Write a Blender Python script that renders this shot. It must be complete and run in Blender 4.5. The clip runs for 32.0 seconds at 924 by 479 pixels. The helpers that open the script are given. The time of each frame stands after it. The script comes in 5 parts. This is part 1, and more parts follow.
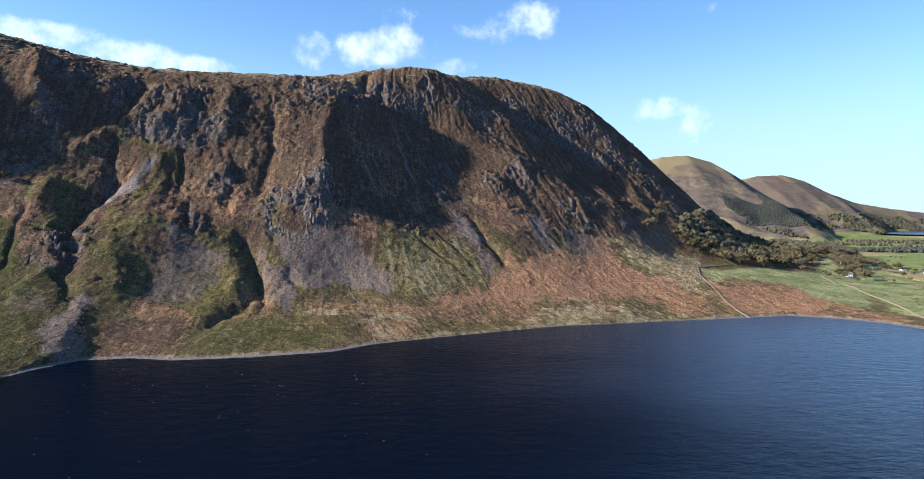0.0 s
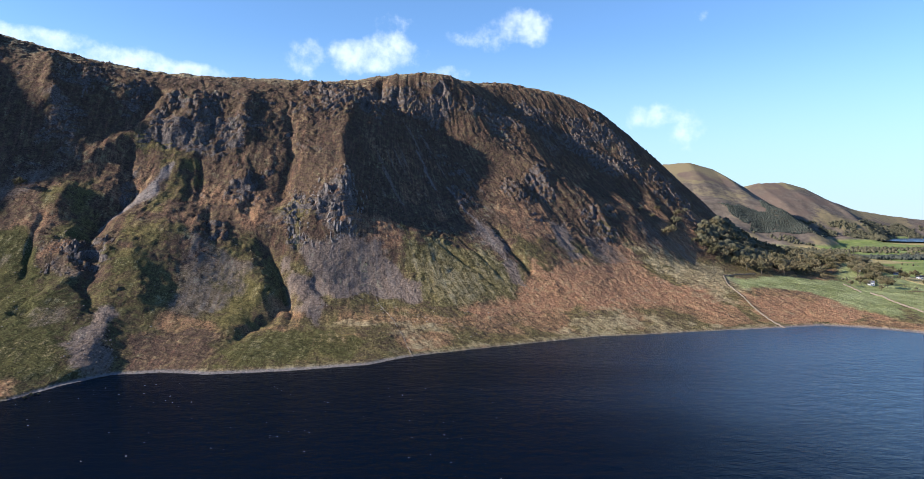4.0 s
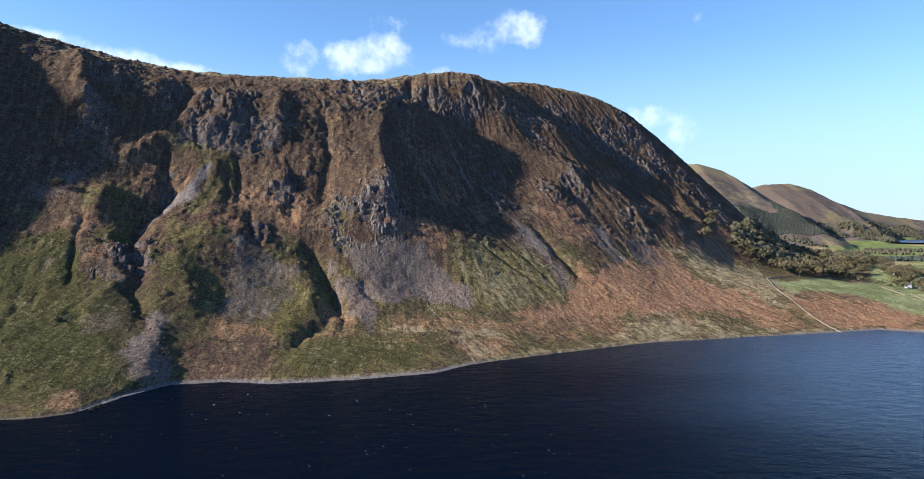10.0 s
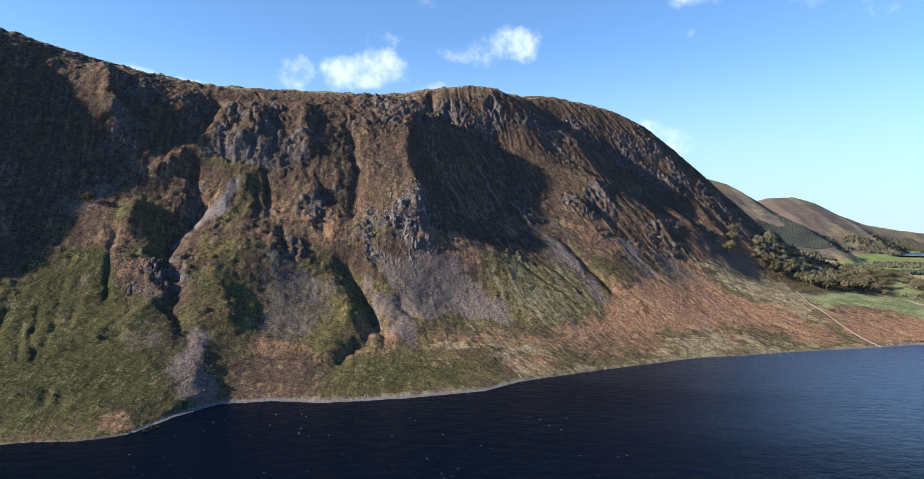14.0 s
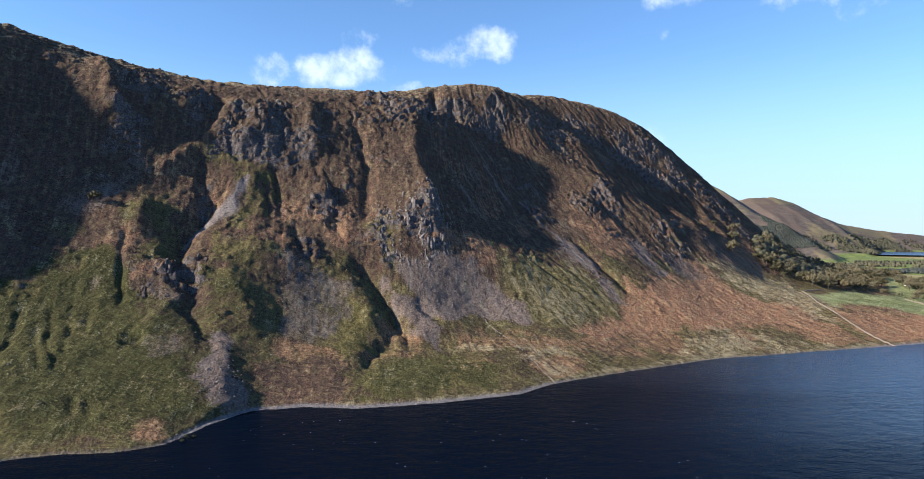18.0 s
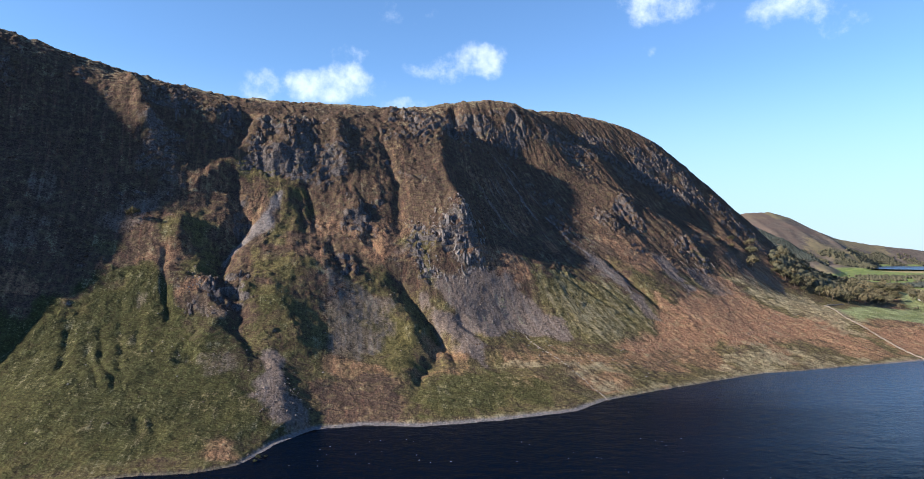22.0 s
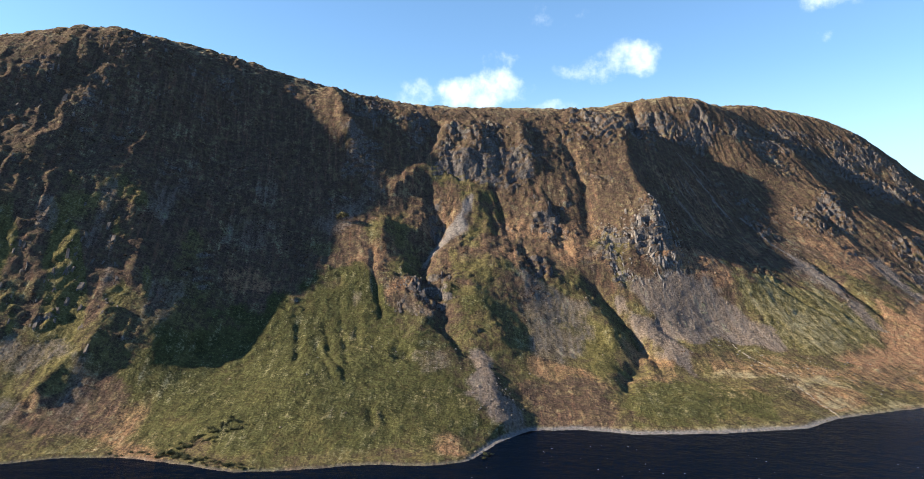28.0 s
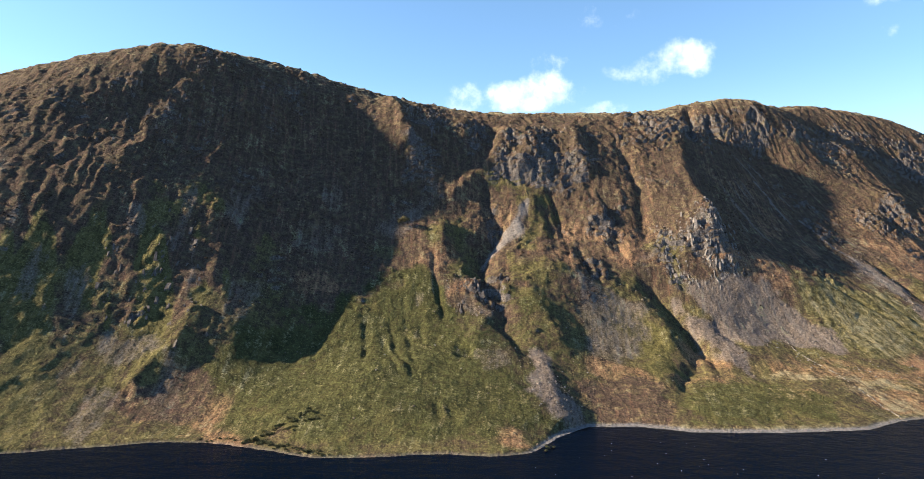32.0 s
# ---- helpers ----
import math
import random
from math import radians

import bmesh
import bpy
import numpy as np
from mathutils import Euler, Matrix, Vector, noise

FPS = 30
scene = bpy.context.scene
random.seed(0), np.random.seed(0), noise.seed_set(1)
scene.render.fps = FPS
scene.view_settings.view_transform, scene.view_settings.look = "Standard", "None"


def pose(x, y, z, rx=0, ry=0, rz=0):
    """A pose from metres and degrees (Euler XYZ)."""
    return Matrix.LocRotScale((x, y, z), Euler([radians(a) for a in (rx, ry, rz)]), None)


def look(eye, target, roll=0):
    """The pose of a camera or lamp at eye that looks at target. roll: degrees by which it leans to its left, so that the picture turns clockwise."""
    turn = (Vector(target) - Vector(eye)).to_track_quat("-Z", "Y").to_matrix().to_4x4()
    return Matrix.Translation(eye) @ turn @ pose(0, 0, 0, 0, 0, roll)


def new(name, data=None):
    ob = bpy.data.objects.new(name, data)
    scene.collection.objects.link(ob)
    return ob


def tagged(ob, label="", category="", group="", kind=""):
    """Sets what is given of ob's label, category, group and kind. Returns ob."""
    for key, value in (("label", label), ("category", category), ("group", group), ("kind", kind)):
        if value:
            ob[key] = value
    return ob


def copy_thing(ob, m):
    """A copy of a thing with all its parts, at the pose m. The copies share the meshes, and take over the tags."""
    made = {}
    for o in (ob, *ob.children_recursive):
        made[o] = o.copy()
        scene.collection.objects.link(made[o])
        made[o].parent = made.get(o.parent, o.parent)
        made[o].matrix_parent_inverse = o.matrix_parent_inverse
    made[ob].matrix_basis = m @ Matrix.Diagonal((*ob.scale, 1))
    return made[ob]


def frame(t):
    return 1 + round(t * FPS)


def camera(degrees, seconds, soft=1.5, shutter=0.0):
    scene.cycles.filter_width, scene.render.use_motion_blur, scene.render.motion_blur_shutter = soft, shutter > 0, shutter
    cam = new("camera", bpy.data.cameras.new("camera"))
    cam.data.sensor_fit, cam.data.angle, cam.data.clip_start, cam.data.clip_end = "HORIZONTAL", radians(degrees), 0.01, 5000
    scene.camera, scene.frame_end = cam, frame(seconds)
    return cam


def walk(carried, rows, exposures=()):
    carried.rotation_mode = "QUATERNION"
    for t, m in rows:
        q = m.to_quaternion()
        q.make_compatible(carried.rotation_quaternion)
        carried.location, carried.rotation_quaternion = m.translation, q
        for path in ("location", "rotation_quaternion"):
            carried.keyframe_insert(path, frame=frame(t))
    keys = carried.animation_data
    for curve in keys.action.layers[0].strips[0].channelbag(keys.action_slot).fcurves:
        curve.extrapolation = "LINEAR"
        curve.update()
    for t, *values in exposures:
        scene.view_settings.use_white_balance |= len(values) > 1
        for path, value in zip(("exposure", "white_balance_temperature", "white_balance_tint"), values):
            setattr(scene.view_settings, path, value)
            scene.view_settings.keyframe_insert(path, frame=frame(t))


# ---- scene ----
cam = camera(70.1, 32.0, 0.6)
PATH = [
    (0, (3.163, 2.827, 121.719), (3.104, 4.824, 121.613), 0.6),
    (0.5, (-1.977, 5.21, 121.683), (-2.032, 7.207, 121.579), 0.6),
    (1, (-7.117, 7.263, 121.636), (-7.17, 9.259, 121.532), 0.6),
    (1.5, (-12.155, 9.256, 121.626), (-12.205, 11.253, 121.523), 0.6),
    (2, (-17.07, 11.284, 121.633), (-17.118, 13.281, 121.529), 0.6),
    (2.5, (-21.84, 13.08, 121.682), (-21.886, 15.077, 121.578), 0.6),
    (3, (-26.49, 14.954, 121.787), (-26.534, 16.951, 121.688), 0.6),
    (3.5, (-30.989, 17.052, 121.865), (-31.03, 19.05, 121.776), 0.6),
    (5.5, (-49.351, 24.254, 122.029), (-49.386, 26.252, 121.948), 0.6),
    (6, (-54.052, 25.748, 122.045), (-54.085, 27.746, 121.963), 0.6),
    (6.5, (-58.757, 27.177, 122.061), (-58.788, 29.175, 121.979), 0.6),
    (7, (-63.663, 28.481, 122.077), (-63.694, 30.479, 121.995), 0.6),
    (7.5, (-68.551, 29.868, 122.07), (-68.579, 31.866, 121.989), 0.6),
    (8, (-73.3, 31.519, 122.086), (-73.329, 33.517, 122.005), 0.6),
    (8.5, (-78.247, 32.925, 122.106), (-78.274, 34.924, 122.025), 0.5),
    (9, (-83.25, 34.225, 122.138), (-83.276, 36.224, 122.058), 0.5),
    (9.5, (-88.277, 35.77, 122.171), (-88.301, 37.768, 122.09), 0.5),
    (10, (-93.309, 37.271, 122.177), (-93.332, 39.269, 122.096), 0.6),
    (10.5, (-98.516, 38.678, 122.192), (-98.537, 40.676, 122.11), 0.5),
    (11, (-103.776, 40.011, 122.171), (-103.797, 42.01, 122.089), 0.5),
    (11.5, (-109.189, 40.933, 122.142), (-109.207, 42.931, 122.061), 0.5),
    (12, (-114.616, 41.672, 122.129), (-114.633, 43.671, 122.06), 0.5),
    (12.5, (-119.707, 42.552, 122.074), (-119.724, 44.551, 122.02), 0.5),
    (13, (-124.593, 43.848, 121.982), (-124.608, 45.848, 121.94), 0.5),
    (13.5, (-129.41, 45.257, 121.877), (-129.425, 47.257, 121.838), 0.5),
    (14, (-134.217, 46.272, 121.757), (-134.229, 48.272, 121.719), 0.5),
    (14.5, (-139.046, 47.424, 121.724), (-139.056, 49.424, 121.685), 0.5),
    (16.5, (-158.871, 53.587, 121.735), (-158.868, 55.587, 121.697), 0.5),
    (17, (-164.487, 55.244, 121.708), (-164.471, 57.244, 121.67), 0.5),
    (17.5, (-170.533, 56.811, 121.752), (-170.495, 58.811, 121.714), 0.5),
    (18, (-176.728, 57.847, 121.768), (-176.667, 59.846, 121.729), 0.5),
    (18.5, (-182.681, 58.605, 121.783), (-182.607, 60.603, 121.744), 0.5),
    (19, (-188.623, 59.128, 121.789), (-188.544, 61.126, 121.75), 0.5),
    (19.5, (-194.591, 59.288, 121.854), (-194.506, 61.285, 121.816), 0.5),
    (20, (-200.624, 59.479, 121.894), (-200.534, 61.476, 121.855), 0.5),
    (20.5, (-206.361, 59.894, 121.946), (-206.27, 61.892, 121.913), 0.5),
    (21, (-212.156, 60.363, 121.982), (-212.064, 62.36, 121.961), 0.5),
    (21.5, (-218.292, 60.372, 122.11), (-218.198, 62.37, 122.104), 0.5),
    (22, (-224.614, 60.314, 122.251), (-224.523, 62.312, 122.258), 0.4),
    (22.5, (-230.637, 60.421, 122.326), (-230.569, 62.419, 122.339), 0.5),
    (23, (-236.536, 60.693, 122.39), (-236.485, 62.692, 122.402), 0.4),
    (23.5, (-241.978, 60.993, 122.458), (-241.966, 62.993, 122.47), 0.4),
    (24, (-246.823, 61.23, 122.507), (-246.855, 63.23, 122.519), 0.4),
    (24.5, (-250.923, 61.522, 122.53), (-250.998, 63.521, 122.541), 0.5),
    (25, (-254.367, 61.581, 122.424), (-254.486, 63.577, 122.435), 0.4),
    (25.5, (-257.178, 61.531, 122.301), (-257.329, 63.525, 122.312), 0.4),
    (27.5, (-265.935, 61.397, 121.404), (-266.258, 63.371, 121.417), 0.4),
    (28, (-267.247, 61.001, 121.198), (-267.607, 62.968, 121.211), 0.4),
    (28.5, (-268.089, 59.95, 121.005), (-268.478, 61.912, 121.019), 0.4),
    (29, (-268.632, 58.51, 120.869), (-269.038, 60.468, 120.883), 0.4),
    (29.5, (-268.984, 56.753, 120.726), (-269.403, 58.709, 120.74), 0.4),
    (30, (-269.334, 54.754, 120.609), (-269.763, 56.708, 120.623), 0.4),
    (30.5, (-269.696, 52.064, 120.516), (-270.134, 54.016, 120.53), 0.4),
    (31, (-269.876, 48.649, 120.473), (-270.323, 50.598, 120.487), 0.4),
    (31.5, (-270.246, 44.266, 120.472), (-270.7, 46.214, 120.486), 0.5),
    (32, (-271.065, 38.587, 120.306), (-271.571, 40.521, 120.33), 0.3),
]
# stops, kelvin and tint of the picture as the flight goes on
LOOKS = [(0.0, 1.56, 5700, 8), (6.0, 1.5, 5700, 8), (24.5, 1.5, 5700, 8), (28.0, 1.84, 6350, 2), (32.0, 1.98, 6600, 2)]
walk(cam, [(t, look(eye, target, roll)) for t, eye, target, roll in PATH], LOOKS)

# ---- light ----
SUN_AZ, SUN_EL = -103.0, 24.0   # degrees from +y towards +x, and above the horizon
sa, se = radians(SUN_AZ), radians(SUN_EL)
SUN_WAY = Vector((math.sin(sa) * math.cos(se), math.cos(sa) * math.cos(se), math.sin(se)))
sun = new("sun", bpy.data.lights.new("sun", "SUN"))
sun.data.energy, sun.data.angle, sun.data.color = 5.0, radians(1.2), (1.0, 0.8, 0.58)
sun.matrix_world = look((0, 0, 900), Vector((0, 0, 900)) - SUN_WAY)


class Nodes:
    """Short hand for node trees."""

    def __init__(self, tree):
        self.tree = tree
        tree.nodes.clear()

    def add(self, kind, **values):
        n = self.tree.nodes.new(kind)
        for k, v in values.items():
            if k in ("operation", "blend_type", "data_type", "sky_type", "interpolation_type", "noise_dimensions", "feature", "vector_type", "attribute_name", "noise_type", "clamp"):
                if k == "operation":
                    n.operation = v
                elif k == "blend_type":
                    n.blend_type = v
                elif k == "data_type":
                    n.data_type = v
                elif k == "sky_type":
                    n.sky_type = v
                elif k == "interpolation_type":
                    n.interpolation_type = v
                elif k == "noise_dimensions":
                    n.noise_dimensions = v
                elif k == "feature":
                    n.feature = v
                elif k == "attribute_name":
                    n.attribute_name = v
                elif k == "noise_type":
                    n.noise_type = v
            else:
                self.put(n, k, v)
        return n

    def put(self, n, key, v):
        sock = n.inputs[int(key[1:])] if key[0] == "i" and key[1:].isdigit() else n.inputs[key.replace("_", " ")]
        if isinstance(v, bpy.types.NodeSocket):
            self.tree.links.new(v, sock)
        else:
            sock.default_value = v

    def math(self, op, a, b=0.0, c=0.0):
        return self.add("ShaderNodeMath", operation=op, i0=a, i1=b, i2=c).outputs[0]

    def vmath(self, op, a, b=(0, 0, 0)):
        n = self.add("ShaderNodeVectorMath", operation=op, i0=a, i1=b)
        return n.outputs["Value"] if op == "DOT_PRODUCT" else n.outputs[0]

    def noise(self, vec, scale, detail=4.0, rough=0.55):
        return self.add("ShaderNodeTexNoise", Vector=vec, Scale=scale, Detail=detail, Roughness=rough).outputs["Fac"]

    def ramp(self, v, lo, hi, a=0.0, b=1.0):
        n = self.add("ShaderNodeMapRange", i0=v, i1=lo, i2=hi, i3=a, i4=b, interpolation_type="SMOOTHSTEP")
        return n.outputs[0]

    def mix(self, f, a, b, mode="MIX"):
        n = self.tree.nodes.new("ShaderNodeMix")
        n.data_type, n.blend_type = "RGBA", mode
        self.put(n, "i0", f)
        self.put(n, "i6", a)
        self.put(n, "i7", b)
        return n.outputs[2]


def rgb(r, g, b):
    return (r, g, b, 1.0)


# ---- sky with a few fair-weather clouds ----
world = bpy.data.worlds.new("sky")
scene.world = world
world.use_nodes = True
N = Nodes(world.node_tree)
sky = N.add("ShaderNodeTexSky", sky_type="NISHITA")
sky.sun_disc, sky.sun_elevation, sky.sun_rotation = False, se, sa
sky.altitude, sky.air_density, sky.dust_density, sky.ozone_density = 200, 0.9, 0.05, 3.6
way = N.add("ShaderNodeTexCoord").outputs["Generated"]
# azimuth, elevation, half width, half height (degrees), strength
CLOUDS = [(-9.2, 13.0, 3.4, 1.0, 0.9), (-7.6, 13.6, 1.8, 1.2, 1.0), (-14.3, 12.4, 1.4, 1.2, 1.0), (-11.5, 12.4, 2.0, 0.8, 0.75), (3.6, 15.4, 1.9, 1.2, 1.0), (1.2, 14.6, 2.6, 0.9, 0.75),
          (15.6, 8.0, 2.2, 0.9, 0.9), (17.4, 7.2, 1.3, 1.2, 0.9), (17.9, 5.6, 1.2, 0.5, 0.35), (-34.5, 11.9, 4.5, 0.7, 1.0), (-29.0, 11.2, 3.5, 0.8, 1.0), (-24.0, 10.7, 2.8, 0.7, 0.9),
          (-7.2, 15.4, 1.6, 0.8, 0.45), (-2.9, 19.2, 2.0, 1.2, 0.4), (19.4, 19.4, 2.6, 1.4, 0.6), (29.6, 17.6, 2.4, 1.2, 0.8), (31.6, 16.3, 2.0, 0.9, 0.5), (18.6, 15.9, 0.7, 0.5, 0.4), (-2.5, 11.6, 1.6, 0.6, 0.6)]
grain = N.add("ShaderNodeTexNoise", Vector=way, Scale=30.0, Detail=8.0, Roughness=0.62)
big = N.add("ShaderNodeTexNoise", Vector=way, Scale=12.0, Detail=4.0, Roughness=0.55)
cover = None
for az, el, hw, hh, strong in CLOUDS:
    a, e = radians(az), radians(el)
    right = (math.cos(a) / radians(hw), -math.sin(a) / radians(hw), 0)
    up = [c / radians(hh) for c in (-math.sin(a) * math.sin(e), -math.cos(a) * math.sin(e), math.cos(e))]
    mid = (math.sin(a) * math.cos(e), math.cos(a) * math.cos(e), math.sin(e))
    off = N.vmath("SUBTRACT", way, mid)
    u, v = N.vmath("DOT_PRODUCT", off, right), N.vmath("DOT_PRODUCT", off, up)
    d = N.math("ADD", N.math("MULTIPLY", u, u), N.math("MULTIPLY", v, v))
    ahead = N.math("GREATER_THAN", N.vmath("DOT_PRODUCT", way, mid), 0.7)
    puff = N.math("MULTIPLY", N.math("MULTIPLY", N.ramp(d, 3.4, 0.0), strong), ahead)
    cover = puff if cover is None else N.math("MAXIMUM", cover, puff)
billow = N.math("ADD", N.math("MULTIPLY", grain.outputs["Fac"], 1.1), N.math("MULTIPLY", big.outputs["Fac"], 0.7))
shape = N.ramp(N.math("ADD", cover, N.math("MULTIPLY", N.math("SUBTRACT", billow, 0.93), 2.0)), 0.25, 1.45)
shape = N.math("MULTIPLY", shape, N.ramp(cover, 0.0, 0.25))
# thin haze low over the horizon
low_sky = N.ramp(N.vmath("DOT_PRODUCT", way, (0, 0, 1)), 0.0, 0.26, 0.85, 0.0)
blue = N.mix(low_sky, sky.outputs[0], rgb(3.05, 3.85, 4.4))
white = N.mix(N.math("MULTIPLY", shape, 0.85), blue, rgb(5.6, 5.8, 6.1))
back = N.add("ShaderNodeBackground", Color=white, Strength=0.074)
out = N.add("ShaderNodeOutputWorld", Surface=back.outputs[0])

# ==== terrain begin ====
def lattice(ix, iy, seed):
    h = (ix * 374761393 + iy * 668265263 + seed * 1274126177) & 0xFFFFFFFF
    h = ((h ^ (h >> 13)) * 1103515245) & 0xFFFFFFFF
    h = ((h ^ (h >> 16)) * 2654435761) & 0xFFFFFFFF
    return (h >> 8) / 16777216.0 * 2 * np.pi


def gnoise(x, y, seed=0):
    """Gradient noise, about -0.7 to 0.7."""
    fx, fy = np.floor(x), np.floor(y)
    ix, iy = fx.astype(np.int64), fy.astype(np.int64)
    dx, dy = x - fx, y - fy
    u, v = dx * dx * dx * (dx * (dx * 6 - 15) + 10), dy * dy * dy * (dy * (dy * 6 - 15) + 10)

    def corner(i, j):
        a = lattice(ix + i, iy + j, seed)
        return np.cos(a) * (dx - i) + np.sin(a) * (dy - j)
    top = corner(0, 0) * (1 - u) + corner(1, 0) * u
    return top * (1 - v) + (corner(0, 1) * (1 - u) + corner(1, 1) * u) * v


def fbm(x, y, octaves=4, seed=0, gain=0.5):
    total, amp = 0.0, 1.0
    for k in range(octaves):
        total = total + amp * gnoise(x * 2 ** k + 17.3 * k, y * 2 ** k - 9.1 * k, seed + k)
        amp *= gain
    return total


def ridged(x, y, octaves=3, seed=0):
    total, amp = 0.0, 1.0
    for k in range(octaves):
        total = total + amp * (1 - 2.2 * np.abs(gnoise(x * 2 ** k, y * 2 ** k, seed + k)))
        amp *= 0.5
    return total / 1.75


def smooth(a, b, v):
    t = np.clip((v - a) / (b - a), 0, 1)
    return t * t * (3 - 2 * t)


def line_gap(x, y, pts, closed=False):
    """Distance to a line on the plan, and how far along it (0 to 1) the nearest place is."""
    pts = [p[:2] for p in pts]
    if closed:
        pts = pts + pts[:1]
    best, along, n = np.full(np.shape(x), 1e12), np.zeros(np.shape(x)), len(pts) - 1
    for k in range(n):
        (ax, ay), (bx, by) = pts[k], pts[k + 1]
        vx, vy = bx - ax, by - ay
        t = np.clip(((x - ax) * vx + (y - ay) * vy) / (vx * vx + vy * vy), 0, 1)
        g = (x - ax - t * vx) ** 2 + (y - ay - t * vy) ** 2
        near = g < best
        best, along = np.where(near, g, best), np.where(near, (k + t) / n, along)
    return np.sqrt(best), along


def inside(x, y, pts):
    odd, n = np.zeros(np.shape(x), bool), len(pts)
    for k in range(n):
        (ax, ay), (bx, by) = pts[k], pts[(k + 1) % n]
        if ay != by:
            odd ^= ((ay > y) != (by > y)) & (x < (bx - ax) * (y - ay) / (by - ay) + ax)
    return odd


# the lake's shore on the plan, from the far south-west round to the north-east, then behind the camera
SHORE = [(-1400, -200), (-900, 160), (-700, 280), (-623, 340), (-575, 369), (-552, 384), (-519, 390), (-481, 386), (-447, 381), (-417, 391), (-383, 407),
         (-351, 411), (-329, 423), (-321, 447), (-313, 470), (-300, 490), (-268, 500), (-229, 496), (-175, 511), (-119, 534), (-89, 566),
         (-26, 605), (40, 642), (86, 668), (136, 682), (181, 698), (240, 716), (293, 733), (352, 752), (397, 737), (433, 712), (456, 677),
         (520, 560), (700, 300), (850, -200), (700, -1000), (-1400, -1000)]

# the lie of the land: named ridges, gullies and breaks of slope (x, y, z)
FORMS = {}
FORMS["south_summit_ridge"] = [(-1010, 470, 225), (-930, 560, 275), (-870, 640, 325), (-815, 705, 352), (-745, 770, 350), (-680, 830, 340), (-622, 880, 330), (-545, 925, 318)]
FORMS["middle_crest"] = [(-464, 957, 309), (-400, 985, 312), (-330, 1025, 318), (-250, 1090, 328), (-173, 1100, 326), (-90, 1135, 338), (18, 1268, 359), (80, 1300, 356), (133, 1318, 348)]
FORMS["north_crest"] = [(178, 1310, 326), (226, 1292, 285), (290, 1310, 247), (350, 1310, 196), (400, 1290, 145), (455, 1270, 88), (510, 1250, 45)]
FORMS["plateau_back"] = [(-1000, 900, 330), (-760, 1000, 360), (-464, 1150, 325), (-250, 1250, 332), (-20, 1380, 340), (200, 1480, 300), (420, 1450, 130), (600, 1400, 30)]
FORMS["crest_crags"] = [(-217, 1045, 302), (-178, 1057, 290), (-107, 1061, 259), (-22, 1081, 246), (59, 1043, 194), (51, 993, 150), (-4, 994, 168), (152, 1211, 236), (-63, 1071, 252), (29, 1228, 315), (204, 1247, 250)]
FORMS["sunlit_spur"] = [(-195, 1010, 293), (-211, 970, 269), (-215, 930, 240), (-205, 870, 198), (-190, 830, 170), (-184, 800, 150), (-186, 776, 133)]
FORMS["spur_east_edge"] = [(-199, 861, 186), (-175, 792, 130), (-140, 780, 109), (-100, 780, 90), (-150, 840, 142)]
FORMS["spur_foot"] = [(-141, 711, 46), (-97, 708, 41), (-179, 635, 29), (-259, 716, 87), (-178, 631, 24), (-198, 588, 15), (-130, 606, 15), (-241, 563, 15)]
FORMS["spur_west_side"] = [(-254, 889, 223), (-332, 894, 249), (-291, 796, 156), (-252, 789, 143), (-276, 732, 112)]
FORMS["west_crags"] = [(-382, 883, 257), (-327, 818, 186), (-388, 782, 171), (-357, 781, 156), (-343, 684, 101), (-290, 723, 104), (-299, 620, 40), (-270, 522, 6)]
FORMS["great_gully"] = [(-478, 857, 267), (-457, 795, 202), (-413, 743, 147), (-426, 677, 103), (-411, 653, 96), (-380, 681, 106), (-364, 555, 39), (-350, 561, 36), (-313, 479, 7)]
FORMS["south_slope"] = [(-535, 793, 255), (-508, 737, 173), (-512, 728, 169), (-508, 690, 142), (-471, 686, 133), (-450, 637, 98), (-510, 656, 118), (-476, 537, 46), (-414, 583, 54), (-451, 480, 32), (-373, 482, 19), (-541, 504, 44), (-515, 432, 15)]
FORMS["south_face"] = [(-620, 760, 250), (-600, 640, 163), (-559, 500, 58), (-640, 560, 134), (-620, 480, 68), (-590, 430, 22), (-700, 640, 220), (-720, 540, 176), (-690, 470, 96), (-650, 400, 30), (-800, 580, 246), (-820, 480, 180), (-780, 400, 100), (-870, 340, 105)]
FORMS["dark_basin"] = [(-100, 1062, 252), (-49, 1009, 194), (-26, 918, 130), (-33, 782, 66), (-51, 628, 9), (24, 717, 17), (24, 856, 90), (71, 766, 34)]
FORMS["north_slope"] = [(27, 1063, 212), (29, 983, 161), (84, 1013, 159), (111, 1010, 149), (129, 1097, 172), (136, 1126, 186), (81, 1146, 241), (56, 1154, 264), (208, 1028, 114), (154, 944, 79), (223, 1155, 156), (254, 1059, 101), (283, 999, 52), (382, 1164, 90), (175, 777, 19), (291, 879, 38)]
FORMS["valley_floor"] = [(380, 830, 20), (450, 1000, 24), (500, 1120, 28), (600, 1082, 13), (650, 900, 9), (560, 780, 6), (750, 1200, 12), (800, 900, 8), (725, 1385, 14)]
FORMS["wooded_knoll"] = [(551, 1270, 43), (608, 1275, 38), (660, 1275, 34), (722, 1290, 15)]
